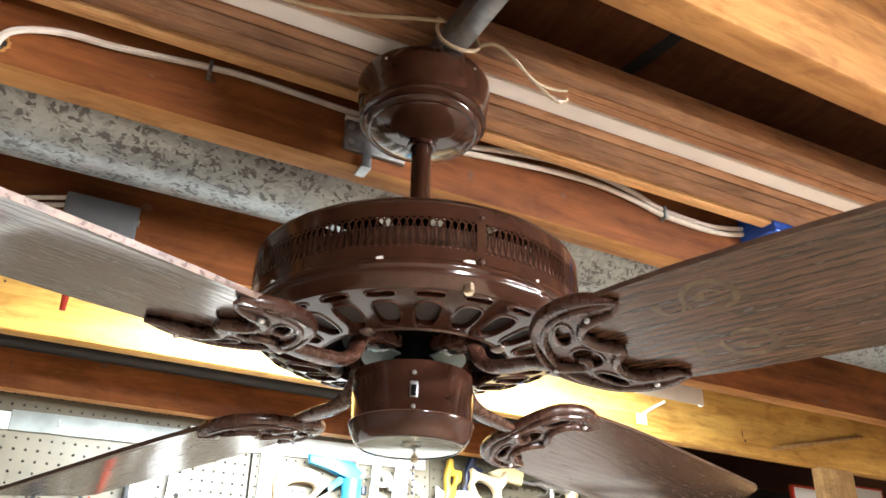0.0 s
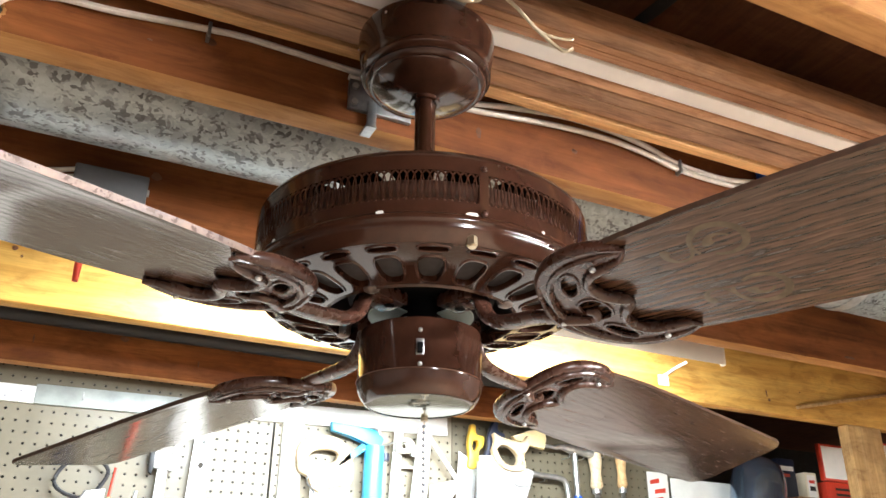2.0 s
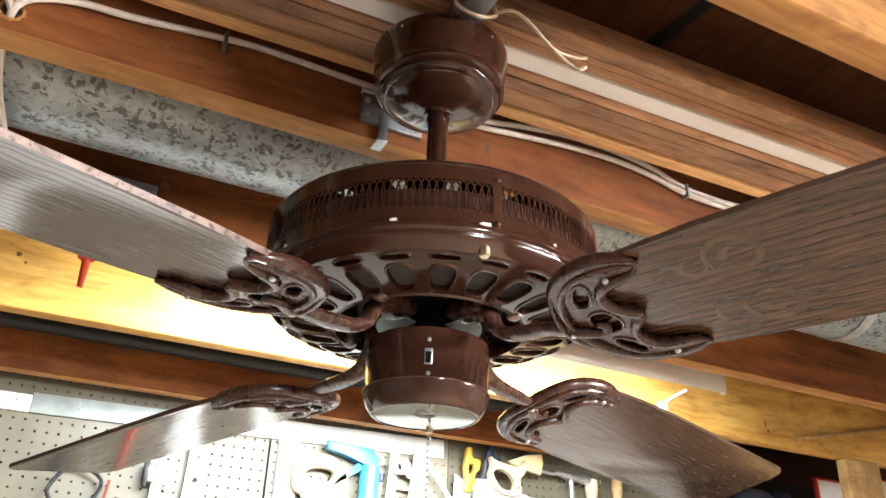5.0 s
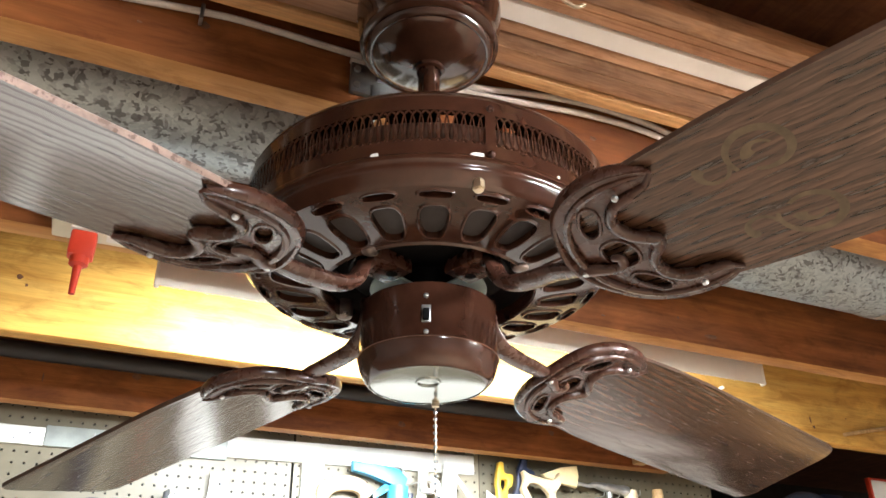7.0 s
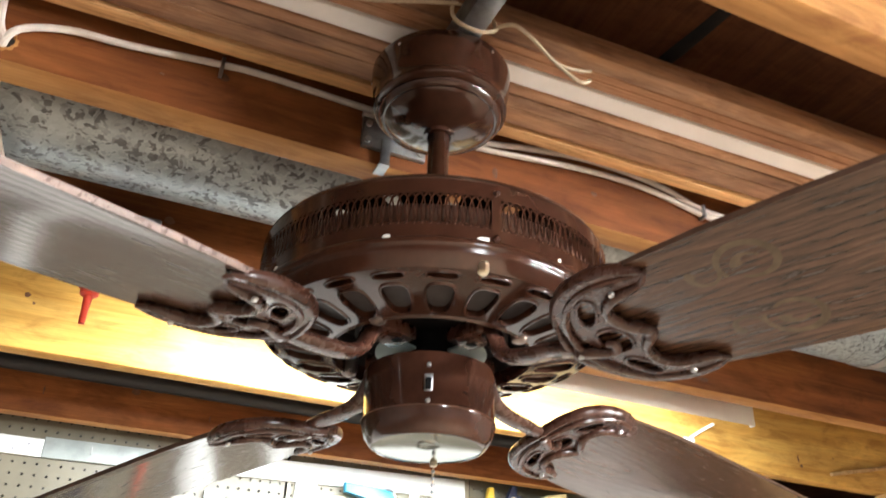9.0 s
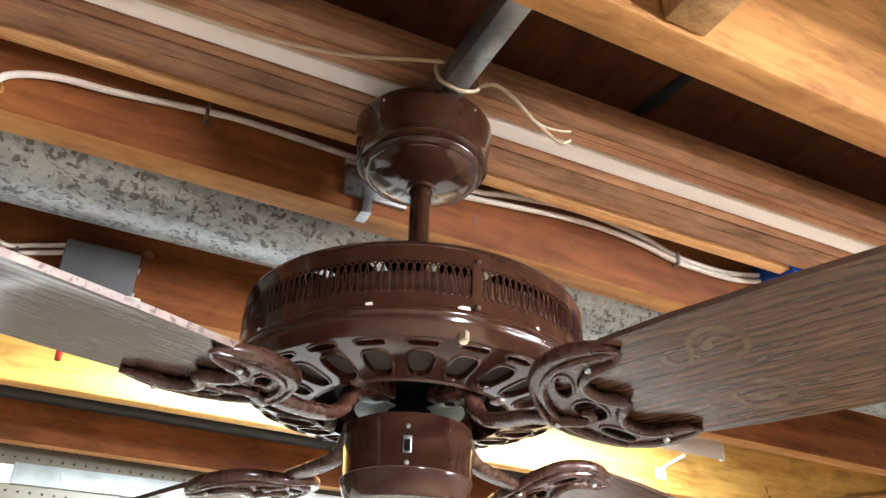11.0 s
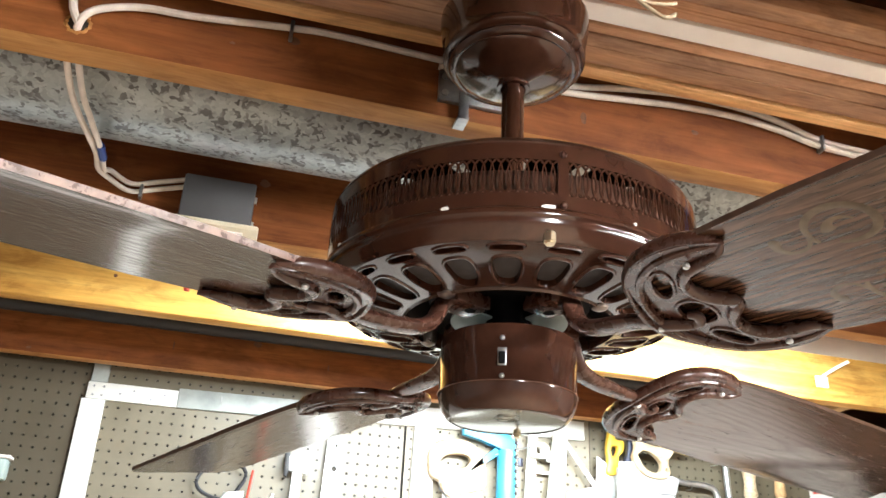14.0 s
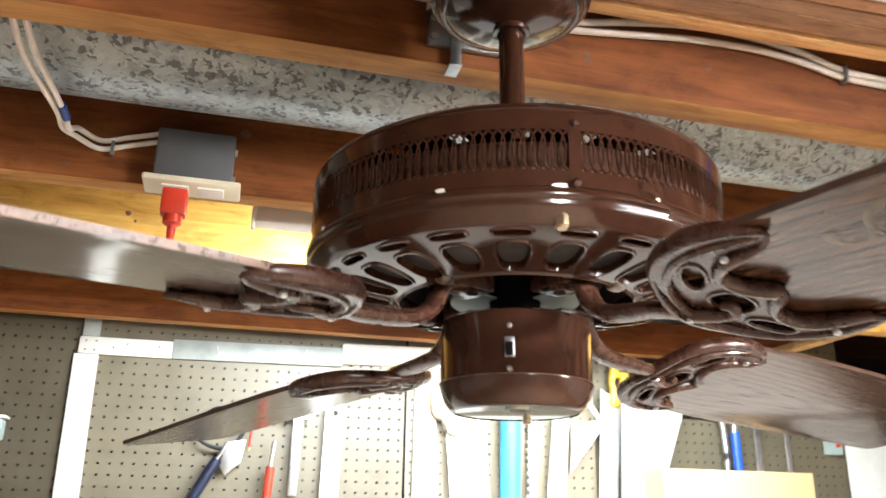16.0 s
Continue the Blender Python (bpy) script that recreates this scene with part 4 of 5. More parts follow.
def iron_ridges():
    """The raised beads of the bracket: the double outer rim, the scalloped lip, the lips of the openings and the curl."""
    out = []
    out.append(("outer_rim", tubed(OUTER, [0.0016, 0.0036] + [0.0042] * 13 + [0.0036, 0.0016], 10, 5, flat=(0.8, 1.25))))
    flute = mirror([(0.234, 0.0520, -0.001), (0.222, 0.0555, -0.001), (0.206, 0.0565, -0.001), (0.192, 0.0545, -0.001), (0.179, 0.0485, -0.0015), (0.168, 0.0380, -0.002), (0.1605, 0.0240, -0.003), (0.157, 0.0105, -0.0035), (0.156, 0.0, -0.0035)])
    out.append(("inner_rim", tubed(flute, [0.0010, 0.0022] + [0.0028] * 13 + [0.0022, 0.0010], 8, 5, flat=(1.0, 1.0))))
    wide = [0.0014, 0.0030, 0.0044, 0.0048, 0.0046, 0.0044, 0.0048, 0.0050, 0.0042, 0.0036]
    out.append(("scalloped_lip", tubed(SCALLOP, wide + wide[-2::-1], 10, 5, flat=(0.9, 0.95))))
    for loop in EYES:
        out.append(("opening_lip", tubed([(x, y, -0.0014) for x, y in loop + loop[:1]], 0.0015, 6, 0)))
    out.append(("curl", tubed([(0.151, 0.0, -0.003), (0.160, 0.0020, -0.004), (0.170, 0.0075, -0.004), (0.178, 0.0070, -0.004), (0.180, 0.0015, -0.0035), (0.175, -0.0010, -0.003)], [0.0052, 0.0050, 0.0042, 0.0036, 0.0034, 0.0024], 10, 5, flat=(1, 0.9))))
    return out


def arm_mesh(z_iron):
    """From the flywheel pad down and out to the bracket, in the fan's frame turned to the blade."""
    bm = bmesh.new()
    prism(bm, [(0.033, -0.0140), (0.066, -0.0145), (0.069, -0.0110), (0.069, 0.0110), (0.066, 0.0145), (0.033, 0.0140)], 0.0125, m=pose(0, 0, 1.8955), bevel=0.0020)
    tube(bm, [(0.058, 0, 1.8995), (0.066, 0, 1.8985), (0.071, 0, 1.8940), (0.074, 0, 1.8860), (0.080, 0, 1.8775), (0.091, 0, 1.8715), (0.108, 0, 1.8685), (0.126, 0, 1.8670), (0.142, 0, (z_iron + 1.863) / 2), (0.156, 0, z_iron - 0.003)], [0.0092, 0.0092, 0.0088, 0.0086, 0.0088, 0.0088, 0.0088, 0.0084, 0.0076, 0.0056], 14, 5, flat=(1.15, 0.66))
    return bm


BLADES = [
    (-69.4, 1.8631, 0.229, 0.010, BLADE_DARK, True, "wood-grain blade with a faded gold scroll stencil"),
    (22.3, 1.8685, 0.290, 0.022, BLADE_DARK, False, "dark wood-grain blade with a broad cathedral grain"),
    (113.0, 1.8693, 0.137, 0.050, BLADE_DARK, False, "dark wood-grain blade with a glossy underside"),
    (-156.1, 1.8706, 0.111, 0.025, BLADE_EDGE, False, "dark wood-grain blade with a worn pale edge"),
]
for (az, z0, slope, droop, edge, stencil, words), VENEER in zip(BLADES, VENEERS):
    spin = Matrix.Translation((FX, FY, 0)) @ pose(0, 0, 0, 0, 0, az)
    frame_b = spin @ Matrix.Translation((0, 0, z0)) @ Matrix.Rotation(math.atan(droop), 4, "Y") @ Matrix.Rotation(-math.atan(slope), 4, "X")
    bm = arm_mesh(z0)
    bm.transform(spin)
    arm = part("blade_arm", bm, BROWN_CAST, fan)
    iron = part("blade_iron", iron_plate(), BROWN_CAST, fan, "", frame_b)
    for word, bm in iron_ridges():
        part(word, bm, BROWN_CAST, iron, "", Matrix.Identity(4))
    blade = part("blade", blade_mesh(), [VENEER, edge], fan, words, frame_b @ Matrix.Translation((0, 0, 0.003)))
    for u, v in ((0.212, 0.0490), (0.212, -0.0490), (0.1540, 0.0)):
        bm = ball(bmesh.new(), (u, v, -0.0055 if v else -0.0068), 0.0025, 8, (1, 1, 0.8))
        ob = part("blade_screw", bm, STEEL, iron, "", Matrix.Identity(4))
    # Black disc on the pad; its colour supplies the bolt hole's shade.
    bm = bmesh.new()
    rod(bm, (0.044, 0.003, 1.8970), (0.044, 0.003, 1.8951), 0.0046, 12)
    bm.transform(spin)
    part("bolt_hole", bm, BLACK, arm, "black disc standing for the shaded bolt hole")
    bm = bmesh.new()
    lathe(bm, [(0.0072, 1.9050), (0.0072, 1.8930), (0.0060, 1.8902), (0.0034, 1.8888), (0.0, 1.8884)], (0.081, 0.019, 0.003), 16)
    bm.transform(spin)
    part("stand_off", bm, MOTOR_STEEL, arm, "domed steel stand-off")
    if stencil:
        for s in (-1, 1):
            bm = bmesh.new()
            big, comma, small = [], [], []
            for i in range(30):
                q, r = radians(205 - 330 * i / 29), 0.0190 - 0.0045 * i / 29
                big.append((0.293 + r * math.cos(q), s * (0.0300 + r * math.sin(q)), -0.00005))
            for i in range(14):
                q, r = radians(20 + 175 * i / 13), 0.0085 - 0.0025 * i / 13
                comma.append((0.292 + r * math.cos(q), s * (0.0295 + r * math.sin(q)), -0.00005))
            for i in range(16):
                q, r = radians(0 - 235 * i / 15), 0.0100 - 0.0025 * i / 15
                small.append((0.263 + r * math.cos(q), s * (0.0285 + r * math.sin(q)), -0.00005))
            tube(bm, big, [0.0013 + 0.0014 * math.sin(math.pi * i / 29) for i in range(30)], 6, 0, flat=(1, 0.035))
            tube(bm, comma, [0.0010 + 0.0046 * (i / 13) ** 2.5 for i in range(13)] + [0.0016], 6, 0, flat=(1, 0.03))
            tube(bm, small, [0.0012 + 0.0032 * (i / 15) ** 3 for i in range(15)] + [0.0012], 6, 0, flat=(1, 0.03))
            part("scroll_stencil", bm, GOLD_FADE, blade, "faded gold scroll stencil", Matrix.Identity(4))

# ---- pegboard wall over the bench ----
PEG_Y = 2.262


def pegboard(name, x0, x1, z0, z1, material, words, thick=0.006, inch=0.0254):
    """A hardboard panel with real holes."""
    nx, nz = max(1, round((x1 - x0) / inch)), max(1, round((z1 - z0) / inch))
    sx, sz = (x1 - x0) / nx, (z1 - z0) / nz
    verts, faces = [], []
    for i in range(nx):
        for j in range(nz):
            cx, cz = x0 + (i + 0.5) * sx, z0 + (j + 0.5) * sz
            b = len(verts)
            for k in range(8):
                q = 2 * math.pi * k / 8
                c, s = math.cos(q), math.sin(q)
                e = 1 / max(abs(c), abs(s))
                verts.append((cx + e * c * sx / 2, PEG_Y, cz + e * s * sz / 2))
            for k in range(8):
                q = 2 * math.pi * k / 8
                verts.append((cx + 0.0031 * math.cos(q), PEG_Y, cz + 0.0031 * math.sin(q)))
            for k in range(8):
                q = 2 * math.pi * k / 8
                verts.append((cx + 0.0031 * math.cos(q), PEG_Y + thick, cz + 0.0031 * math.sin(q)))
            for k in range(8):
                n = (k + 1) % 8
                faces.append((b + k, b + n, b + 8 + n, b + 8 + k))
                faces.append((b + 8 + k, b + 8 + n, b + 16 + n, b + 16 + k))
    me = bpy.data.meshes.new(name)
    me.from_pydata(verts, [], faces)
    bm = bmesh.new()
    bm.from_mesh(me)
    bmesh.ops.remove_doubles(bm, verts=bm.verts, dist=0.0002)
    bm.to_mesh(me)
    bm.free()
    me.materials.append(material)
    return tagged(new(name, me), words, "pegboard", "pegboard panels", "structure")


LOW = 1.748
# Beige board, toned down further for the bench light's falloff.
PANEL_BEIGE = paint("beige_hardboard", (0.168, 0.148, 0.103), 0.42, spread=0.12, scale=14)
# Darker copy of the cream board: falloff to the right as colour.
PANEL_FALLOFF = paint("falloff_hardboard", (0.135, 0.116, 0.076), 0.45, spread=0.12, scale=14)
PANEL_PALE = paint("cream_hardboard", (0.245, 0.212, 0.150), 0.42, spread=0.12, scale=14)
pegboard("pegboard_panel", -0.90, -0.042, 1.30, 2.30, PEGBOARD, "tan hardboard pegboard panel with rows of holes")
pegboard("pegboard_panel", -0.032, 0.722, LOW, 2.30, PANEL_BEIGE, "beige hardboard pegboard panel with rows of holes, darkened for lamp falloff")
pegboard("pegboard_panel", 0.728, 1.234, LOW, 2.30, PANEL_PALE, "cream hardboard pegboard panel with rows of holes")
# Split from the cream panel only to step the painted falloff.
pegboard("pegboard_panel", 1.236, 2.02, LOW, 2.30, PANEL_FALLOFF, "hardboard pegboard panel with rows of holes, darkened to olive for lamp falloff")
# Added sheet, coloured dark so the holes in front look shaded.
solo("pegboard_hole_shade", boxed(-0.92, 2.03, PEG_Y + 0.03, PEG_Y + 0.04, 0.0, TOP), SHADE_AND_INK, "dark sheet that stands for the shade in the pegboard holes", "backing", kind="structure", smooth=False)
# wall below the pegboard, out of view, toned to shape the blades' reflections
# Added dark panel keeps the lower left blade's reflection dull.
solo("unseen_lower_panel", boxed(-0.032, 2.02, PEG_Y + 0.001, PEG_Y + 0.007, 1.297, LOW - 0.003), PEGBOARD, "unseen dark tan panel added under the pegboard to dull a blade reflection", "wall panel", kind="structure")
# Added board that the same blade mirrors as a white band.
solo("unseen_upright_board", boxed(0.525, 0.605, PEG_Y - 0.018, PEG_Y, 1.297, LOW - 0.003, bevel=0.002), WHITE_WOOD, "unseen white upright board, added for the band reflected in a blade", "board", kind="structure")
# Unseen reflector: gives the outer blades a pale sheen.
solo("bounce_panel", boxed(-0.92, 2.42, PEG_Y, PEG_Y + 0.02, 0.0, 1.295), WHITE_BOUNCE, "unseen white panel added under the pegboard to brighten blade reflections", "wall panel", kind="structure")
solo("wall_return", boxed(X0, -0.92, PEG_Y - 0.01, PEG_Y + 0.03, 0.0, TOP), CONCRETE, "plain wall beside the pegboard", "wall", kind="structure")

# painted boards fixed over the pegboard
BOARD_Y = PEG_Y - 0.012
def board(x0, x1, z0, z1, material, words, tilt=0.0, lift=0.0):
    cx, cz = (x0 + x1) / 2, (z0 + z1) / 2
    bm = boxed(x0 - cx, x1 - cx, 0, 0.0118, z0 - cz, z1 - cz, bevel=0.0015, m=pose(cx, BOARD_Y - lift, cz, 0, tilt, 0))
    return solo("trim_board", bm, material, words, "board", "painted boards on the pegboard", "structure")


board(-0.044, 0.160, 2.101, 2.141, WHITE_WOOD, "white painted board with rusty nail heads")
board(0.1605, 0.560, 2.104, 2.150, SILVER_WOOD, "silver-grey painted board along the pegboard top", -0.9)
board(0.5605, 1.216, 2.122, 2.172, WHITE_WOOD, "white painted board along the pegboard top", -1.3)
board(-0.040, -0.004, 2.1415, 2.30, SILVER_WOOD, "short grey board end above the rail")
board(-0.048, 0.004, 1.30, 2.1005, WHITE_WOOD, "white painted upright board", -0.6)
board(0.745, 0.800, 1.45, 2.124, WHITE_WOOD, "white painted upright board on the pegboard", 0.3)
for x, z in ((-0.03, 2.131), (-0.008, 2.131), (-0.03, 2.110), (-0.01, 2.110), (0.06, 2.128), (0.10, 2.112), (0.03, 2.118), (0.13, 2.126)):
    bm = rod(bmesh.new(), (x, BOARD_Y + 0.002, z), (x, BOARD_Y - 0.0012, z), 0.0026, 8)
    solo("nail_head", bm, DARK_STEEL, "rusty nail head in the white board", "nail", "nails in the white board")
for x, z in ((0.262, 2.125), (0.470, 2.128)):
    bm = tubed([(x, BOARD_Y + 0.004, z - 0.004), (x, BOARD_Y - 0.014, z - 0.005), (x, BOARD_Y - 0.016, z + 0.010)], 0.0012, 6, 3)
    solo("peg_hook", bm, STEEL, "small bent wire hook on the board", "hook", "peg hooks")

TOOL_Y = PEG_Y - 0.016


def front(x, z, y=None, turn=0.0):
    """A frame on the wall: x along it, y up, z out of it towards the room."""
    return Matrix.Translation((x, TOOL_Y if y is None else y, z)) @ pose(0, 0, 0, 90, 0, 0) @ pose(0, 0, 0, 0, 0, turn)


def flat(outline, depth, m, bevel=0.001):
    return prism(bmesh.new(), outline, depth, m, bevel)


def hook(x, z, out=0.03):
    bm = tubed([(x, PEG_Y + 0.004, z), (x, PEG_Y - out * 0.8, z - 0.002), (x, PEG_Y - out, z + 0.003), (x, PEG_Y - out, z + 0.012)], 0.0016, 6, 3)
    solo("peg_hook", bm, STEEL, "bent steel wire hook in the pegboard", "hook", "peg hooks")


def ring_handle(r0, r1, squash=1.0, n=20):
    """A closed saw grip: outline with a hole, as one strip."""
    bm = bmesh.new()
    rings = []
    for z in (0, 0.022):
        for k, rr in enumerate((r0, r1)):
            rings.append([bm.verts.new((rr * math.cos(2 * math.pi * i / n) * (1 + 0.22 * math.cos(2 * math.pi * i / n + 0.8) * k), rr * squash * math.sin(2 * math.pi * i / n) * (1 + 0.18 * k * math.cos(4 * math.pi * i / n)), z)) for i in range(n)])
    a, b, c, d = rings
    for i in range(n):
        j = (i + 1) % n
        bm.faces.new((a[i], b[i], b[j], a[j]))
        bm.faces.new((c[i], c[j], d[j], d[i]))
        bm.faces.new((a[i], a[j], c[j], c[i]))
        bm.faces.new((b[i], d[i], d[j], b[j]))
    return bm


def grip_mesh(outline, eye, depth, m):
    """A saw grip: a rounded outline with a closed finger hole, given thickness."""
    bm = bmesh.new()
    for loop in (outline, eye):
        pts = smooth_path([(x, z, 0) for x, z in loop + loop[:1]], 4)[:-1]
        vs = [bm.verts.new(p) for p in pts]
        for i in range(len(vs)):
            bm.edges.new((vs[i], vs[(i + 1) % len(vs)]))
    bmesh.ops.triangle_fill(bm, use_beauty=True, use_dissolve=False, edges=bm.edges[:])
    r = bmesh.ops.extrude_face_region(bm, geom=bm.faces[:])
    bmesh.ops.translate(bm, vec=(0, 0, depth), verts=[v for v in r["geom"] if isinstance(v, bmesh.types.BMVert)])
    sharp = [e for e in bm.edges if len(e.link_faces) == 2 and e.calc_face_angle(0) > 1.2]
    bmesh.ops.bevel(bm, geom=sharp, offset=depth * 0.22, segments=2, affect="EDGES", profile=0.5)
    bm.transform(m)
    return bm


WALL = pose(0, 0, 0, 90)
# hand saw with a pale wooden grip, hung grip up
t = thing("hand_saw", (0.85, TOOL_Y, 2.05), "old hand saw with a pale wooden grip hung on the pegboard", "saw", "saws on the pegboard")
GRIP = [(0.845, 1.946), (0.825, 1.958), (0.813, 1.983), (0.787, 1.999), (0.781, 2.040), (0.788, 2.067), (0.813, 2.085), (0.849, 2.092), (0.885, 2.088), (0.920, 2.066), (0.933, 2.026), (0.930, 1.975), (0.885, 1.962)]
EYE = [(0.809, 2.032), (0.824, 2.047), (0.848, 2.054), (0.877, 2.054), (0.890, 2.044), (0.880, 2.026), (0.857, 2.020), (0.830, 2.020)]
part("grip", grip_mesh(GRIP, EYE, 0.022, Matrix.Translation((0, TOOL_Y, 0)) @ WALL), PALE_WOOD, t)
for x, z in ((0.862, 1.985), (0.895, 1.995)):
    part("grip_bolt", rod(bmesh.new(), (x, TOOL_Y - 0.0215, z), (x, TOOL_Y - 0.024, z), 0.005, 10), BRASS, t)
part("saw_blade", flat([(0.822, 1.972), (0.925, 1.985), (0.95, 1.55), (0.86, 1.52)], 0.0014, Matrix.Translation((0, TOOL_Y - 0.009, 0)) @ pose(0, 0, 0, 90), 0), SAW_STEEL, t)

# blue skeleton caulking gun hung by its trigger end
t = thing("caulking_gun", (0.97, TOOL_Y, 2.07), "light blue caulking gun hung on the pegboard", "caulking gun")
part("grip", flat([(0.866, 2.128), (0.868, 2.104), (0.915, 2.096), (0.955, 2.088), (1.000, 2.062), (1.015, 2.095), (0.990, 2.118), (0.930, 2.124)], 0.024, Matrix.Translation((0, TOOL_Y - 0.004, 0)) @ pose(0, 0, 0, 90), 0.005), SKY_BLUE, t)
part("trigger", flat([(0.955, 2.080), (0.975, 2.068), (0.930, 2.040), (0.893, 2.014), (0.889, 2.020), (0.920, 2.050)], 0.012, Matrix.Translation((0, TOOL_Y - 0.010, 0)) @ pose(0, 0, 0, 90), 0.002), SKY_BLUE, t)
bm = rod(bmesh.new(), (0.990, TOOL_Y - 0.018, 2.075), (0.985, TOOL_Y - 0.018, 1.78), 0.026, 20)
part("barrel", bm, SKY_BLUE, t)
part("end_cap", rod(bmesh.new(), (1.022, TOOL_Y - 0.017, 2.040), (1.022, TOOL_Y - 0.017, 2.060), 0.010, 12), NAVY, t)
part("plunger_rod", tubed([(0.955, TOOL_Y - 0.02, 2.062), (1.00, TOOL_Y - 0.026, 2.075), (1.05, TOOL_Y - 0.022, 2.092)], 0.0022, 6, 4), STEEL, t)
part("hang_hook", tubed([(0.955, TOOL_Y, 2.118), (0.985, TOOL_Y - 0.005, 2.128), (1.005, TOOL_Y - 0.006, 2.124), (1.010, TOOL_Y - 0.006, 2.105)], 0.003, 8, 5), STEEL, t)

# white metal squares and rules
t = thing("combination_square", (1.07, TOOL_Y, 2.1), "pale metal combination square hung on the pegboard", "square", "measuring tools")
part("rule", flat([(1.052, 2.125), (1.078, 2.128), (1.060, 1.80), (1.034, 1.80)], 0.004, Matrix.Translation((0, TOOL_Y, 0)) @ pose(0, 0, 0, 90), 0.0008), WHITE_METAL, t)
bm = ring_handle(0.012, 0.027, 0.9, 16)
bm.transform(front(1.072, 2.085, TOOL_Y - 0.006))
part("head", bm, WHITE_METAL, t)
part("lock_knob", rod(bmesh.new(), (1.105, TOOL_Y - 0.008, 2.068), (1.105, TOOL_Y - 0.022, 2.068), 0.010, 12), STEEL, t)
part("blade_bar", flat([(1.045, 2.035), (1.115, 2.035), (1.115, 2.028), (1.045, 2.028)], 0.006, Matrix.Translation((0, TOOL_Y - 0.002, 0)) @ pose(0, 0, 0, 90), 0.001), WHITE_METAL, t)
t = thing("angle_gauge", (1.15, TOOL_Y, 2.1), "pale angle gauge with a thin slanting arm", "angle gauge", "measuring tools")
part("stock", flat([(1.120, 2.142), (1.160, 2.142), (1.135, 1.80), (1.085, 1.80)], 0.010, Matrix.Translation((0, TOOL_Y - 0.004, 0)) @ pose(0, 0, 0, 90), 0.002), WHITE_METAL, t)
part("arm", flat([(1.118, 2.150), (1.130, 2.150), (1.240, 2.012), (1.228, 2.006)], 0.003, Matrix.Translation((0, TOOL_Y - 0.016, 0)) @ pose(0, 0, 0, 90), 0.0006), WHITE_METAL, t)
t = thing("try_square", (1.2, TOOL_Y, 1.95), "white plastic set square leaning on the pegboard", "square", "measuring tools")
part("plate", flat([(1.150, 1.985), (1.262, 2.015), (1.145, 1.87)], 0.004, Matrix.Translation((0, TOOL_Y - 0.024, 0)) @ pose(0, 0, 0, 90), 0.0008), PAPER, t)

# three saws in a rack: yellow, navy, pale wood
def hung_saw(x, z, grip_mat, words, blade, turn=0.0, y=0.0, lip=0.0):
    t = thing("panel_saw", (x, TOOL_Y - y, z), words, "saw", "saws on the pegboard")
    if lip:
        bm = grip_mesh([(-0.006, 0.064), (0.009, 0.062), (0.012, 0.036), (0.036, 0.031), (0.033, 0.004), (0.020, -0.010), (0.019, -0.045), (0.006, -0.060), (-0.016, -0.056), (-0.012, -0.020), (-0.015, 0.011)], [(0.002, 0.018), (0.016, 0.016), (0.014, 0.000), (0.004, -0.012), (-0.002, 0.000)], 0.020, Matrix.Identity(4))
    else:
        bm = grip_mesh([(-0.062, 0.004), (-0.053, 0.030), (-0.057, 0.052), (-0.035, 0.043), (0.003, 0.036), (0.038, 0.035), (0.057, 0.056), (0.060, 0.026), (0.041, -0.002), (0.045, -0.031), (0.031, -0.047), (-0.016, -0.047), (-0.050, -0.025)], [(-0.048, 0.008), (-0.030, 0.020), (-0.002, 0.013), (0.019, -0.008), (0.014, -0.030), (-0.007, -0.034), (-0.033, -0.019)], 0.022, Matrix.Identity(4))
    bm.transform(front(x, z, TOOL_Y - y, turn))
    part("grip", bm, grip_mat, t)
    part("saw_blade", flat(blade, 0.0014, Matrix.Translation((0, TOOL_Y - y - 0.008, 0)) @ pose(0, 0, 0, 90), 0), SAW_STEEL, t)
    return t


hung_saw(1.285, 2.102, YELLOW, "panel saw with a yellow plastic grip", [(1.245, 2.088), (1.300, 2.055), (1.262, 1.62), (1.215, 1.62)], 0, 0.0, 1)
hung_saw(1.335, 2.118, NAVY, "panel saw with a navy blue grip", [(1.290, 2.060), (1.345, 2.070), (1.330, 1.68), (1.270, 1.68)], -12, 0.022, 1)
t = hung_saw(1.383, 2.085, PALE_WOOD, "wide hand saw with a pale wooden grip", [(1.285, 2.072), (1.335, 2.075), (1.355, 2.046), (1.440, 2.048), (1.460, 2.040), (1.385, 1.84), (1.290, 1.58), (1.255, 1.58)], 0, 0.046)
for x, z in ((1.350, 2.056), (1.415, 2.060)):
    part("grip_bolt", rod(bmesh.new(), (x, TOOL_Y - 0.0675, z), (x, TOOL_Y - 0.070, z), 0.005, 10), BRASS, t)
part("print_mark", tubed([(1.392, TOOL_Y - 0.0565, 2.004), (1.405, TOOL_Y - 0.0565, 1.998), (1.43, TOOL_Y - 0.0565, 2.000), (1.445, TOOL_Y - 0.0565, 1.996)], 0.0012, 5, 4), DARK_STEEL, t)
t = thing("brush_handle", (1.48, TOOL_Y, 2.15), "pale yellow wooden tool handle lying across the hooks", "tool handle")
part("grip", flat([(1.398, 2.137), (1.453, 2.159), (1.508, 2.169), (1.512, 2.140), (1.503, 2.108), (1.460, 2.116), (1.407, 2.128)], 0.018, Matrix.Translation((0, TOOL_Y - 0.03, 0)) @ pose(0, 0, 0, 90), 0.004), CREAM_WOOD, t)
part("shank", rod(bmesh.new(), (1.50, TOOL_Y - 0.022, 2.128), (1.565, TOOL_Y - 0.022, 2.122), 0.005, 10), STEEL, t)

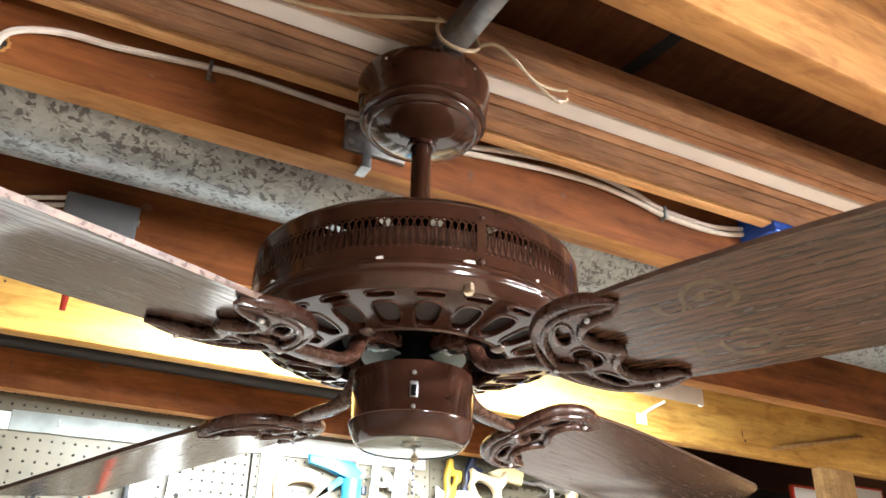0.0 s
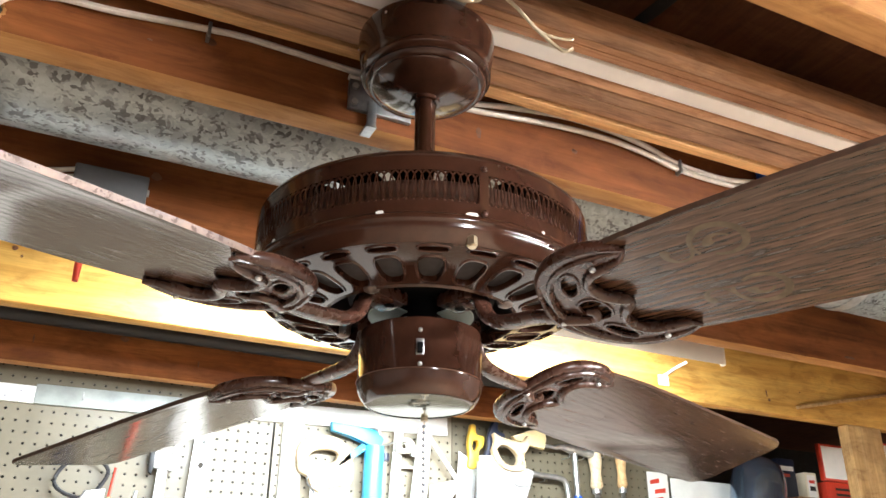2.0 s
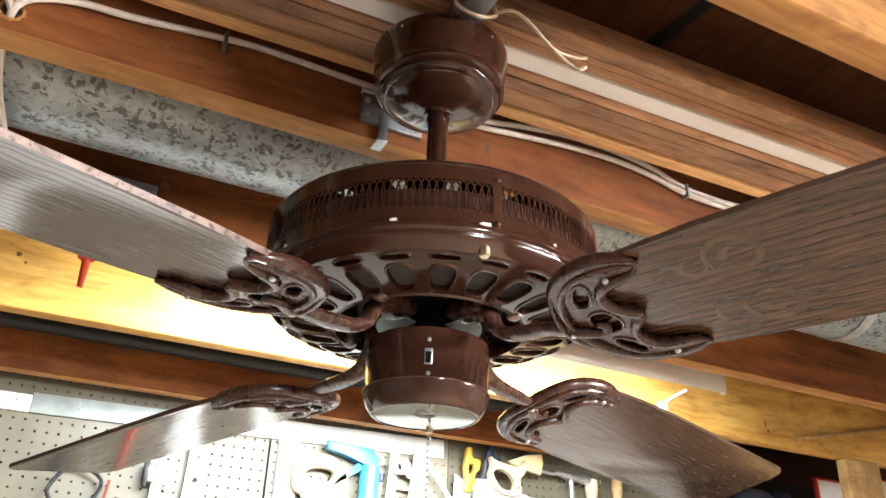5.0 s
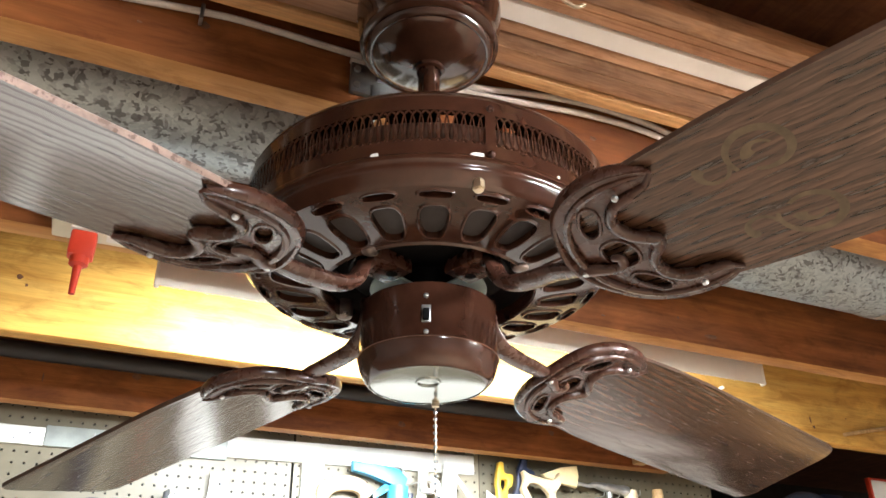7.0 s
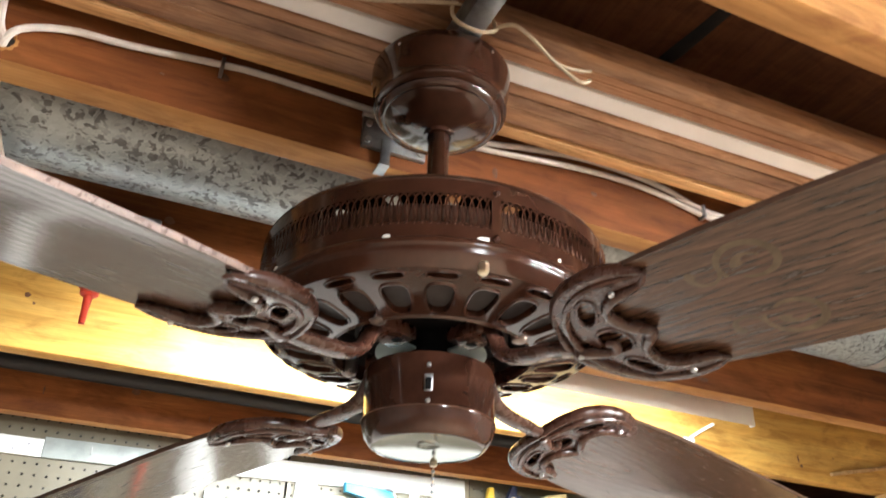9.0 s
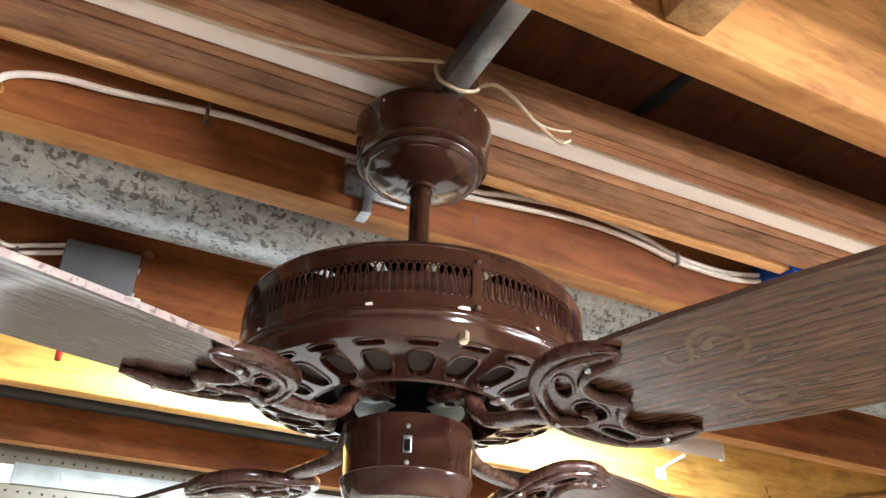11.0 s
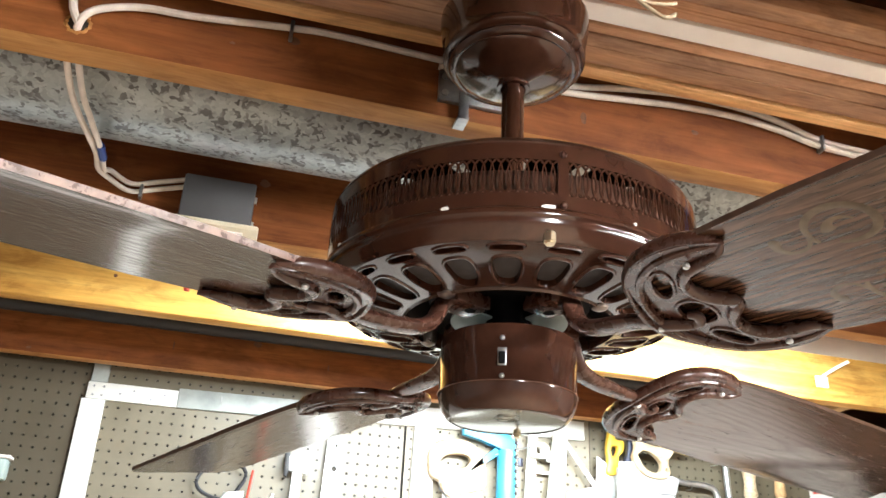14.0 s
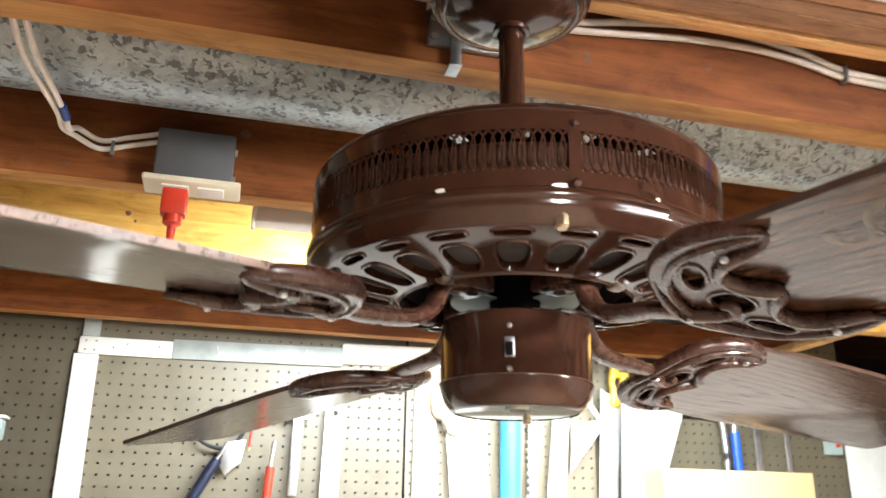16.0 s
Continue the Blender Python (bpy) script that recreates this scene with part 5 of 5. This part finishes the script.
# claw hammer
t = thing("claw_hammer", (1.63, TOOL_Y, 2.13), "steel claw hammer with a blue rubber grip hung by its head", "hammer")
part("head", tubed([(1.552, TOOL_Y - 0.018, 2.123), (1.580, TOOL_Y - 0.018, 2.128), (1.610, TOOL_Y - 0.018, 2.124), (1.640, TOOL_Y - 0.018, 2.122), (1.668, TOOL_Y - 0.018, 2.120)], [0.004, 0.008, 0.013, 0.013, 0.014], 12, 4), STEEL, t)
part("face", rod(bmesh.new(), (1.668, TOOL_Y - 0.018, 2.120), (1.688, TOOL_Y - 0.018, 2.118), 0.015, 16), STEEL, t)
part("shaft", rod(bmesh.new(), (1.626, TOOL_Y - 0.018, 2.118), (1.630, TOOL_Y - 0.018, 1.985), 0.0085, 12), STEEL, t)
part("rubber_grip", rod(bmesh.new(), (1.630, TOOL_Y - 0.018, 1.990), (1.634, TOOL_Y - 0.018, 1.84), 0.0125, 14), BLUE, t)
for x in (1.602, 1.652):
    hook(x, 2.100, 0.045)

# C-clamp
t = thing("c_clamp", (1.52, TOOL_Y, 2.03), "grey cast steel C-clamp hung on the pegboard", "clamp")
part("frame", tubed([(1.455, TOOL_Y - 0.02, 2.045), (1.50, TOOL_Y - 0.02, 2.040), (1.555, TOOL_Y - 0.02, 2.038), (1.585, TOOL_Y - 0.02, 2.028), (1.595, TOOL_Y - 0.02, 1.99), (1.597, TOOL_Y - 0.02, 1.90), (1.585, TOOL_Y - 0.02, 1.86), (1.50, TOOL_Y - 0.02, 1.85)], 0.008, 10, 5), STEEL, t)
part("screw", rod(bmesh.new(), (1.462, TOOL_Y - 0.02, 2.05), (1.462, TOOL_Y - 0.02, 2.015), 0.006, 10), STEEL, t)
part("pad", rod(bmesh.new(), (1.462, TOOL_Y - 0.02, 2.020), (1.462, TOOL_Y - 0.02, 2.012), 0.011, 12), STEEL, t)
for x in (1.475, 1.520):
    hook(x, 2.028, 0.03)

# chisels and files
def chisel(x, z, handle_mat, words, shank=0.10, w=0.010, flip=False):
    t = thing("chisel", (x, TOOL_Y, z), words, "chisel", "hung chisels and files")
    part("handle", lathe(bmesh.new(), [(0.0, 0.045), (w * 1.05, 0.042), (w * 1.2, 0.020), (w * 0.9, -0.02), (w * 1.15, -0.055), (w * 0.8, -0.065), (0.0, -0.066)], (x, TOOL_Y - 0.016, z), 16), handle_mat, t)
    part("ferrule", rod(bmesh.new(), (x, TOOL_Y - 0.016, z - 0.062), (x, TOOL_Y - 0.016, z - 0.078), w * 0.8, 12), STEEL, t)
    part("steel_shank", flat([(x - w * 0.5, z - 0.076), (x + w * 0.5, z - 0.076), (x + w * 0.6, z - 0.076 - shank), (x - w * 0.6, z - 0.076 - shank)], 0.004, Matrix.Translation((0, TOOL_Y - 0.014, 0)) @ pose(0, 0, 0, 90), 0.0008), STEEL, t)
    hook(x + 0.014, z - 0.06, 0.026)


chisel(1.700, 2.080, PALE_WOOD, "old chisel with a grey wooden handle", 0.14, 0.017)
chisel(1.795, 2.090, TOOL_WOOD, "file with a pale wooden handle", 0.16, 0.014)
hook(1.735, 2.115, 0.03)

# wrench, coiled lead, screwdriver on the bright panel
t = thing("pipe_wrench", (0.46, TOOL_Y, 1.98), "grey steel wrench hung on the pegboard", "wrench")
part("handle", flat([(0.450, 1.985), (0.474, 1.985), (0.468, 1.80), (0.448, 1.80)], 0.012, Matrix.Translation((0, TOOL_Y - 0.004, 0)) @ pose(0, 0, 0, 90), 0.003), STEEL, t)
part("jaw", flat([(0.440, 1.975), (0.436, 2.010), (0.452, 2.018), (0.458, 2.000), (0.472, 1.998), (0.480, 2.015), (0.492, 2.005), (0.484, 1.970)], 0.016, Matrix.Translation((0, TOOL_Y - 0.004, 0)) @ pose(0, 0, 0, 90), 0.003), STEEL, t)
part("lower_jaw", flat([(0.428, 2.018), (0.440, 2.026), (0.444, 1.995), (0.438, 1.960), (0.430, 1.965)], 0.014, Matrix.Translation((0, TOOL_Y - 0.006, 0)) @ pose(0, 0, 0, 90), 0.003), BLACK_PIPE, t)
t = thing("coiled_lead", (0.29, TOOL_Y, 1.93), "black test lead coiled with a silver clip", "lead")
part("coil", tubed([(0.29 + 0.052 * math.cos(q) + 0.006 * math.sin(3 * q), TOOL_Y - 0.012 - 0.004 * math.sin(2 * q), 1.945 + 0.046 * math.sin(q)) for q in np.linspace(1.9, 1.9 + 4 * math.pi, 34)], 0.0045, 8, 2), BLACK_PIPE, t)
part("clip", flat([(0.300, 1.915), (0.345, 1.920), (0.338, 1.87), (0.305, 1.84), (0.292, 1.86)], 0.010, Matrix.Translation((0, TOOL_Y - 0.012, 0)) @ pose(0, 0, 0, 90), 0.002), STEEL, t)
t = thing("screwdriver", (0.28, TOOL_Y, 1.85), "screwdriver with a slate-blue handle hung aslant", "screwdriver", "hung screwdrivers")
part("handle", rod(bmesh.new(), (0.285, TOOL_Y - 0.02, 1.875), (0.235, TOOL_Y - 0.02, 1.78), 0.012, 12), NAVY, t)
part("shank", rod(bmesh.new(), (0.285, TOOL_Y - 0.02, 1.875), (0.305, TOOL_Y - 0.02, 1.912), 0.004, 10), STEEL, t)
t = thing("screwdriver", (0.45, TOOL_Y, 1.84), "screwdriver with a red handle hung on the pegboard", "screwdriver", "hung screwdrivers")
part("handle", rod(bmesh.new(), (0.405, TOOL_Y - 0.02, 1.862), (0.400, TOOL_Y - 0.02, 1.77), 0.010, 12), RED, t)
part("shank", rod(bmesh.new(), (0.405, TOOL_Y - 0.02, 1.862), (0.410, TOOL_Y - 0.02, 1.92), 0.004, 10), STEEL, t)
t = thing("red_pencil", (0.358, TOOL_Y, 1.94), "thin red marking pencil hung on the pegboard", "pencil")
part("barrel", rod(bmesh.new(), (0.360, TOOL_Y - 0.010, 1.970), (0.354, TOOL_Y - 0.010, 1.905), 0.0032, 8), RED, t)
part("tip", rod(bmesh.new(), (0.354, TOOL_Y - 0.010, 1.905), (0.3535, TOOL_Y - 0.010, 1.896), 0.0032, 8, 0.0006), TOOL_WOOD, t)
# steel straightedge with two holes
t = thing("straightedge", (0.545, TOOL_Y, 1.9), "wide pale steel straightedge with hanging holes", "straightedge")
bm = flat([(0.528, 2.075), (0.572, 2.075), (0.560, 1.55), (0.516, 1.55)], 0.003, Matrix.Translation((0, TOOL_Y, 0)) @ pose(0, 0, 0, 90), 0.0006)
part("bar", bm, SAW_STEEL, t)
for z, r in ((2.048, 0.006), (1.992, 0.012)):
    bm = bmesh.new()
    lathe(bm, [(r * 0.62, 0.0), (r * 0.62, 0.0016), (r, 0.0022), (r * 1.1, 0.0)], steps=18)
    bm.transform(front(0.551 if z > 2.0 else 0.549, z, TOOL_Y - 0.0028))
    part("hole_ring", bm, DARK_STEEL, t)
    # Dark disc in place of an opening, coloured as shade.
    part("hole", rod(bmesh.new(), (0.550, TOOL_Y - 0.0032, z), (0.550, TOOL_Y - 0.0030, z), r * 0.62, 14), SHADE_AND_INK, t)
# wire loop beside the saw
t = thing("wire_hanger", (0.83, TOOL_Y, 2.0), "bent dark wire hanging from the pegboard", "wire")
part("wire", tubed([(0.816, TOOL_Y - 0.02, 2.02), (0.812, TOOL_Y - 0.02, 1.97), (0.828, TOOL_Y - 0.02, 1.953), (0.842, TOOL_Y - 0.02, 1.90), (0.850, TOOL_Y - 0.02, 1.75)], 0.0022, 6, 5), DARK_STEEL, t)
# clear glass-like holder at the far panel
t = thing("plastic_holder", (-0.18, TOOL_Y, 1.93), "small clear plastic holder hung on the tan pegboard", "holder")
part("body", boxed(-0.215, -0.165, TOOL_Y - 0.03, TOOL_Y + 0.01, 1.90, 1.945, bevel=0.006), TEAL, t)
part("lip", boxed(-0.22, -0.16, TOOL_Y - 0.034, TOOL_Y + 0.011, 1.9455, 1.952, bevel=0.002), PAPER, t)

# cardboard carton, blister card and white board lower on the wall
t = thing("carton", (1.55, 2.15, 1.5), "open cardboard carton standing on the bench shelf", "carton")
for a in ((1.33, 1.755, 2.095, 2.099), (1.33, 1.755, 2.222, 2.226), (1.33, 1.334, 2.0992, 2.2218), (1.751, 1.755, 2.0992, 2.2218)):
    part("side_panel", boxed(*a, 1.50, 1.880, bevel=0.0008), CARDBOARD, t)
part("base_panel", boxed(1.3342, 1.7508, 2.0992, 2.2218, 1.50, 1.504), CARDBOARD, t)
part("flap", flat([(1.33, 0.0), (1.755, 0.0), (1.735, 0.06), (1.35, 0.06)], 0.003, Matrix.Translation((0, 2.095, 1.880)) @ pose(0, 0, 0, -70), 0), CARDBOARD, t)
solo("bench_shelf", boxed(1.28, 1.80, 2.06, PEG_Y - 0.001, 1.476, 1.4995, bevel=0.002), POST, "narrow wooden shelf under the pegboard", "shelf", kind="structure")
t = thing("blister_card", (1.945, TOOL_Y, 2.03), "white blister card printed in red hung on a hook", "card")
part("card_sheet", boxed(1.905, 1.985, TOOL_Y, TOOL_Y + 0.002, 1.985, 2.086), PAPER, t)
for k, (a, b_, z) in enumerate(((1.915, 1.950, 2.060), (1.930, 1.972, 2.032), (1.918, 1.960, 2.005))):
    part("print_bar", flat([(a, z), (b_, z + 0.008), (b_, z - 0.006), (a, z - 0.012)], 0.0008, Matrix.Translation((0, TOOL_Y - 0.0001, 0)) @ pose(0, 0, 0, 90), 0), RED, t)
t = thing("blister_card", (1.95, TOOL_Y, 1.97), "small green and white packet hung on the pegboard", "card")
part("card_sheet", boxed(1.925, 1.985, TOOL_Y, TOOL_Y + 0.003, 1.945, 1.982), TEAL, t)
part("print_bar", boxed(1.965, 1.98, TOOL_Y - 0.001, TOOL_Y - 0.0001, 1.965, 1.975), RED, t)
solo("white_panel", boxed(1.996, 2.285, PEG_Y - 0.020, PEG_Y - 0.012, 1.50, 2.072, bevel=0.002), WHITE_WOOD, "pinkish white painted panel leaning beyond the pegboard", "panel")

# ---- dark shelf corner beyond the pegboard ----
solo("storage_shelf", boxed(2.41, 3.6, 2.12, 2.75, 2.012, 2.030, bevel=0.002), POST, "rough wooden storage shelf hung under the joists", "shelf", kind="structure")
t = thing("support_post", (2.235, 1.77, 0.0), "bare pine post standing under a joist", "post", kind="structure")
part("timber", boxed(2.228, 2.362, 1.7535, 1.7895, 0.0, JOIST_Z - 0.0005, bevel=0.003), POST, t)
t = thing("gloss_canister", (2.30, 2.16, 2.03), "dark blue glossy rounded canister on the shelf", "canister")
bm = bmesh.new()
lathe(bm, [(0.0, -0.30), (0.074, -0.30), (0.083, -0.29), (0.085, 0.02), (0.080, 0.060), (0.066, 0.092), (0.040, 0.110), (0.0, 0.115)], (0, 0, 0), 40)
bm.transform(pose(2.262, 2.15, 2.030, 0, 12, 0))
part("shell", bm, BLUE_GLOSS, t)
bm = bmesh.new()
lathe(bm, [(0.0855, -0.10), (0.0875, -0.098), (0.0875, -0.088), (0.0855, -0.086)], (0, 0, 0), 40)
bm.transform(pose(2.262, 2.15, 2.030, 0, 12, 0))
part("band", bm, BLACK_PIPE, t)


def carton_box(x0, x1, y0, y1, z0, z1, face, edge, words, bars=()):
    t = thing("box", ((x0 + x1) / 2, (y0 + y1) / 2, z0), words, "box", "boxes on the storage shelf")
    part("carton_body", boxed(x0, x1, y0, y1, z0, z1, bevel=0.0015), edge, t)
    part("front_label", boxed(x0 + 0.008, x1 - 0.008, y0 - 0.0012, y0 - 0.0002, z0 + 0.008, z1 - 0.008), face, t)
    for a, b_, c, d, m in bars:
        part("print_bar", boxed(a, b_, y0 - 0.0022, y0 - 0.0013, c, d), m, t)


carton_box(2.585, 2.80, 2.16, 2.176, 2.098, 2.222, PAPER, RED, "red box with a white front panel")
carton_box(2.60, 2.86, 2.17, 2.32, 2.0305, 2.0965, RED, RED, "flat red box with dark printing", [(2.64, 2.78, 2.07, 2.078, SHADE_AND_INK), (2.64, 2.74, 2.052, 2.060, SHADE_AND_INK)])
carton_box(2.505, 2.558, 2.17, 2.30, 2.0305, 2.120, PAPER, CREAM, "narrow cream box with dark red printing", [(2.52, 2.545, 2.085, 2.095, RED), (2.52, 2.545, 2.06, 2.075, SHADE_AND_INK)])
carton_box(2.86, 3.05, 2.15, 2.30, 2.0305, 2.250, PAPER, RED, "tall red box with a white panel")
t = thing("packet", (2.47, 2.22, 2.03), "dark blue printed packet behind the canister", "packet")
part("wrapper", boxed(2.42, 2.50, 2.20, 2.26, 2.0305, 2.165, bevel=0.004), NAVY, t)
part("print_bar", boxed(2.43, 2.49, 2.1985, 2.1998, 2.125, 2.140), PAPER, t)
part("print_bar", boxed(2.43, 2.47, 2.1985, 2.1998, 2.105, 2.115), RED, t)

solo("lower_shelf", boxed(2.05, 3.6, 1.95, 2.75, 1.70, 1.720, bevel=0.002), POST, "rough wooden lower storage shelf", "shelf", kind="structure")
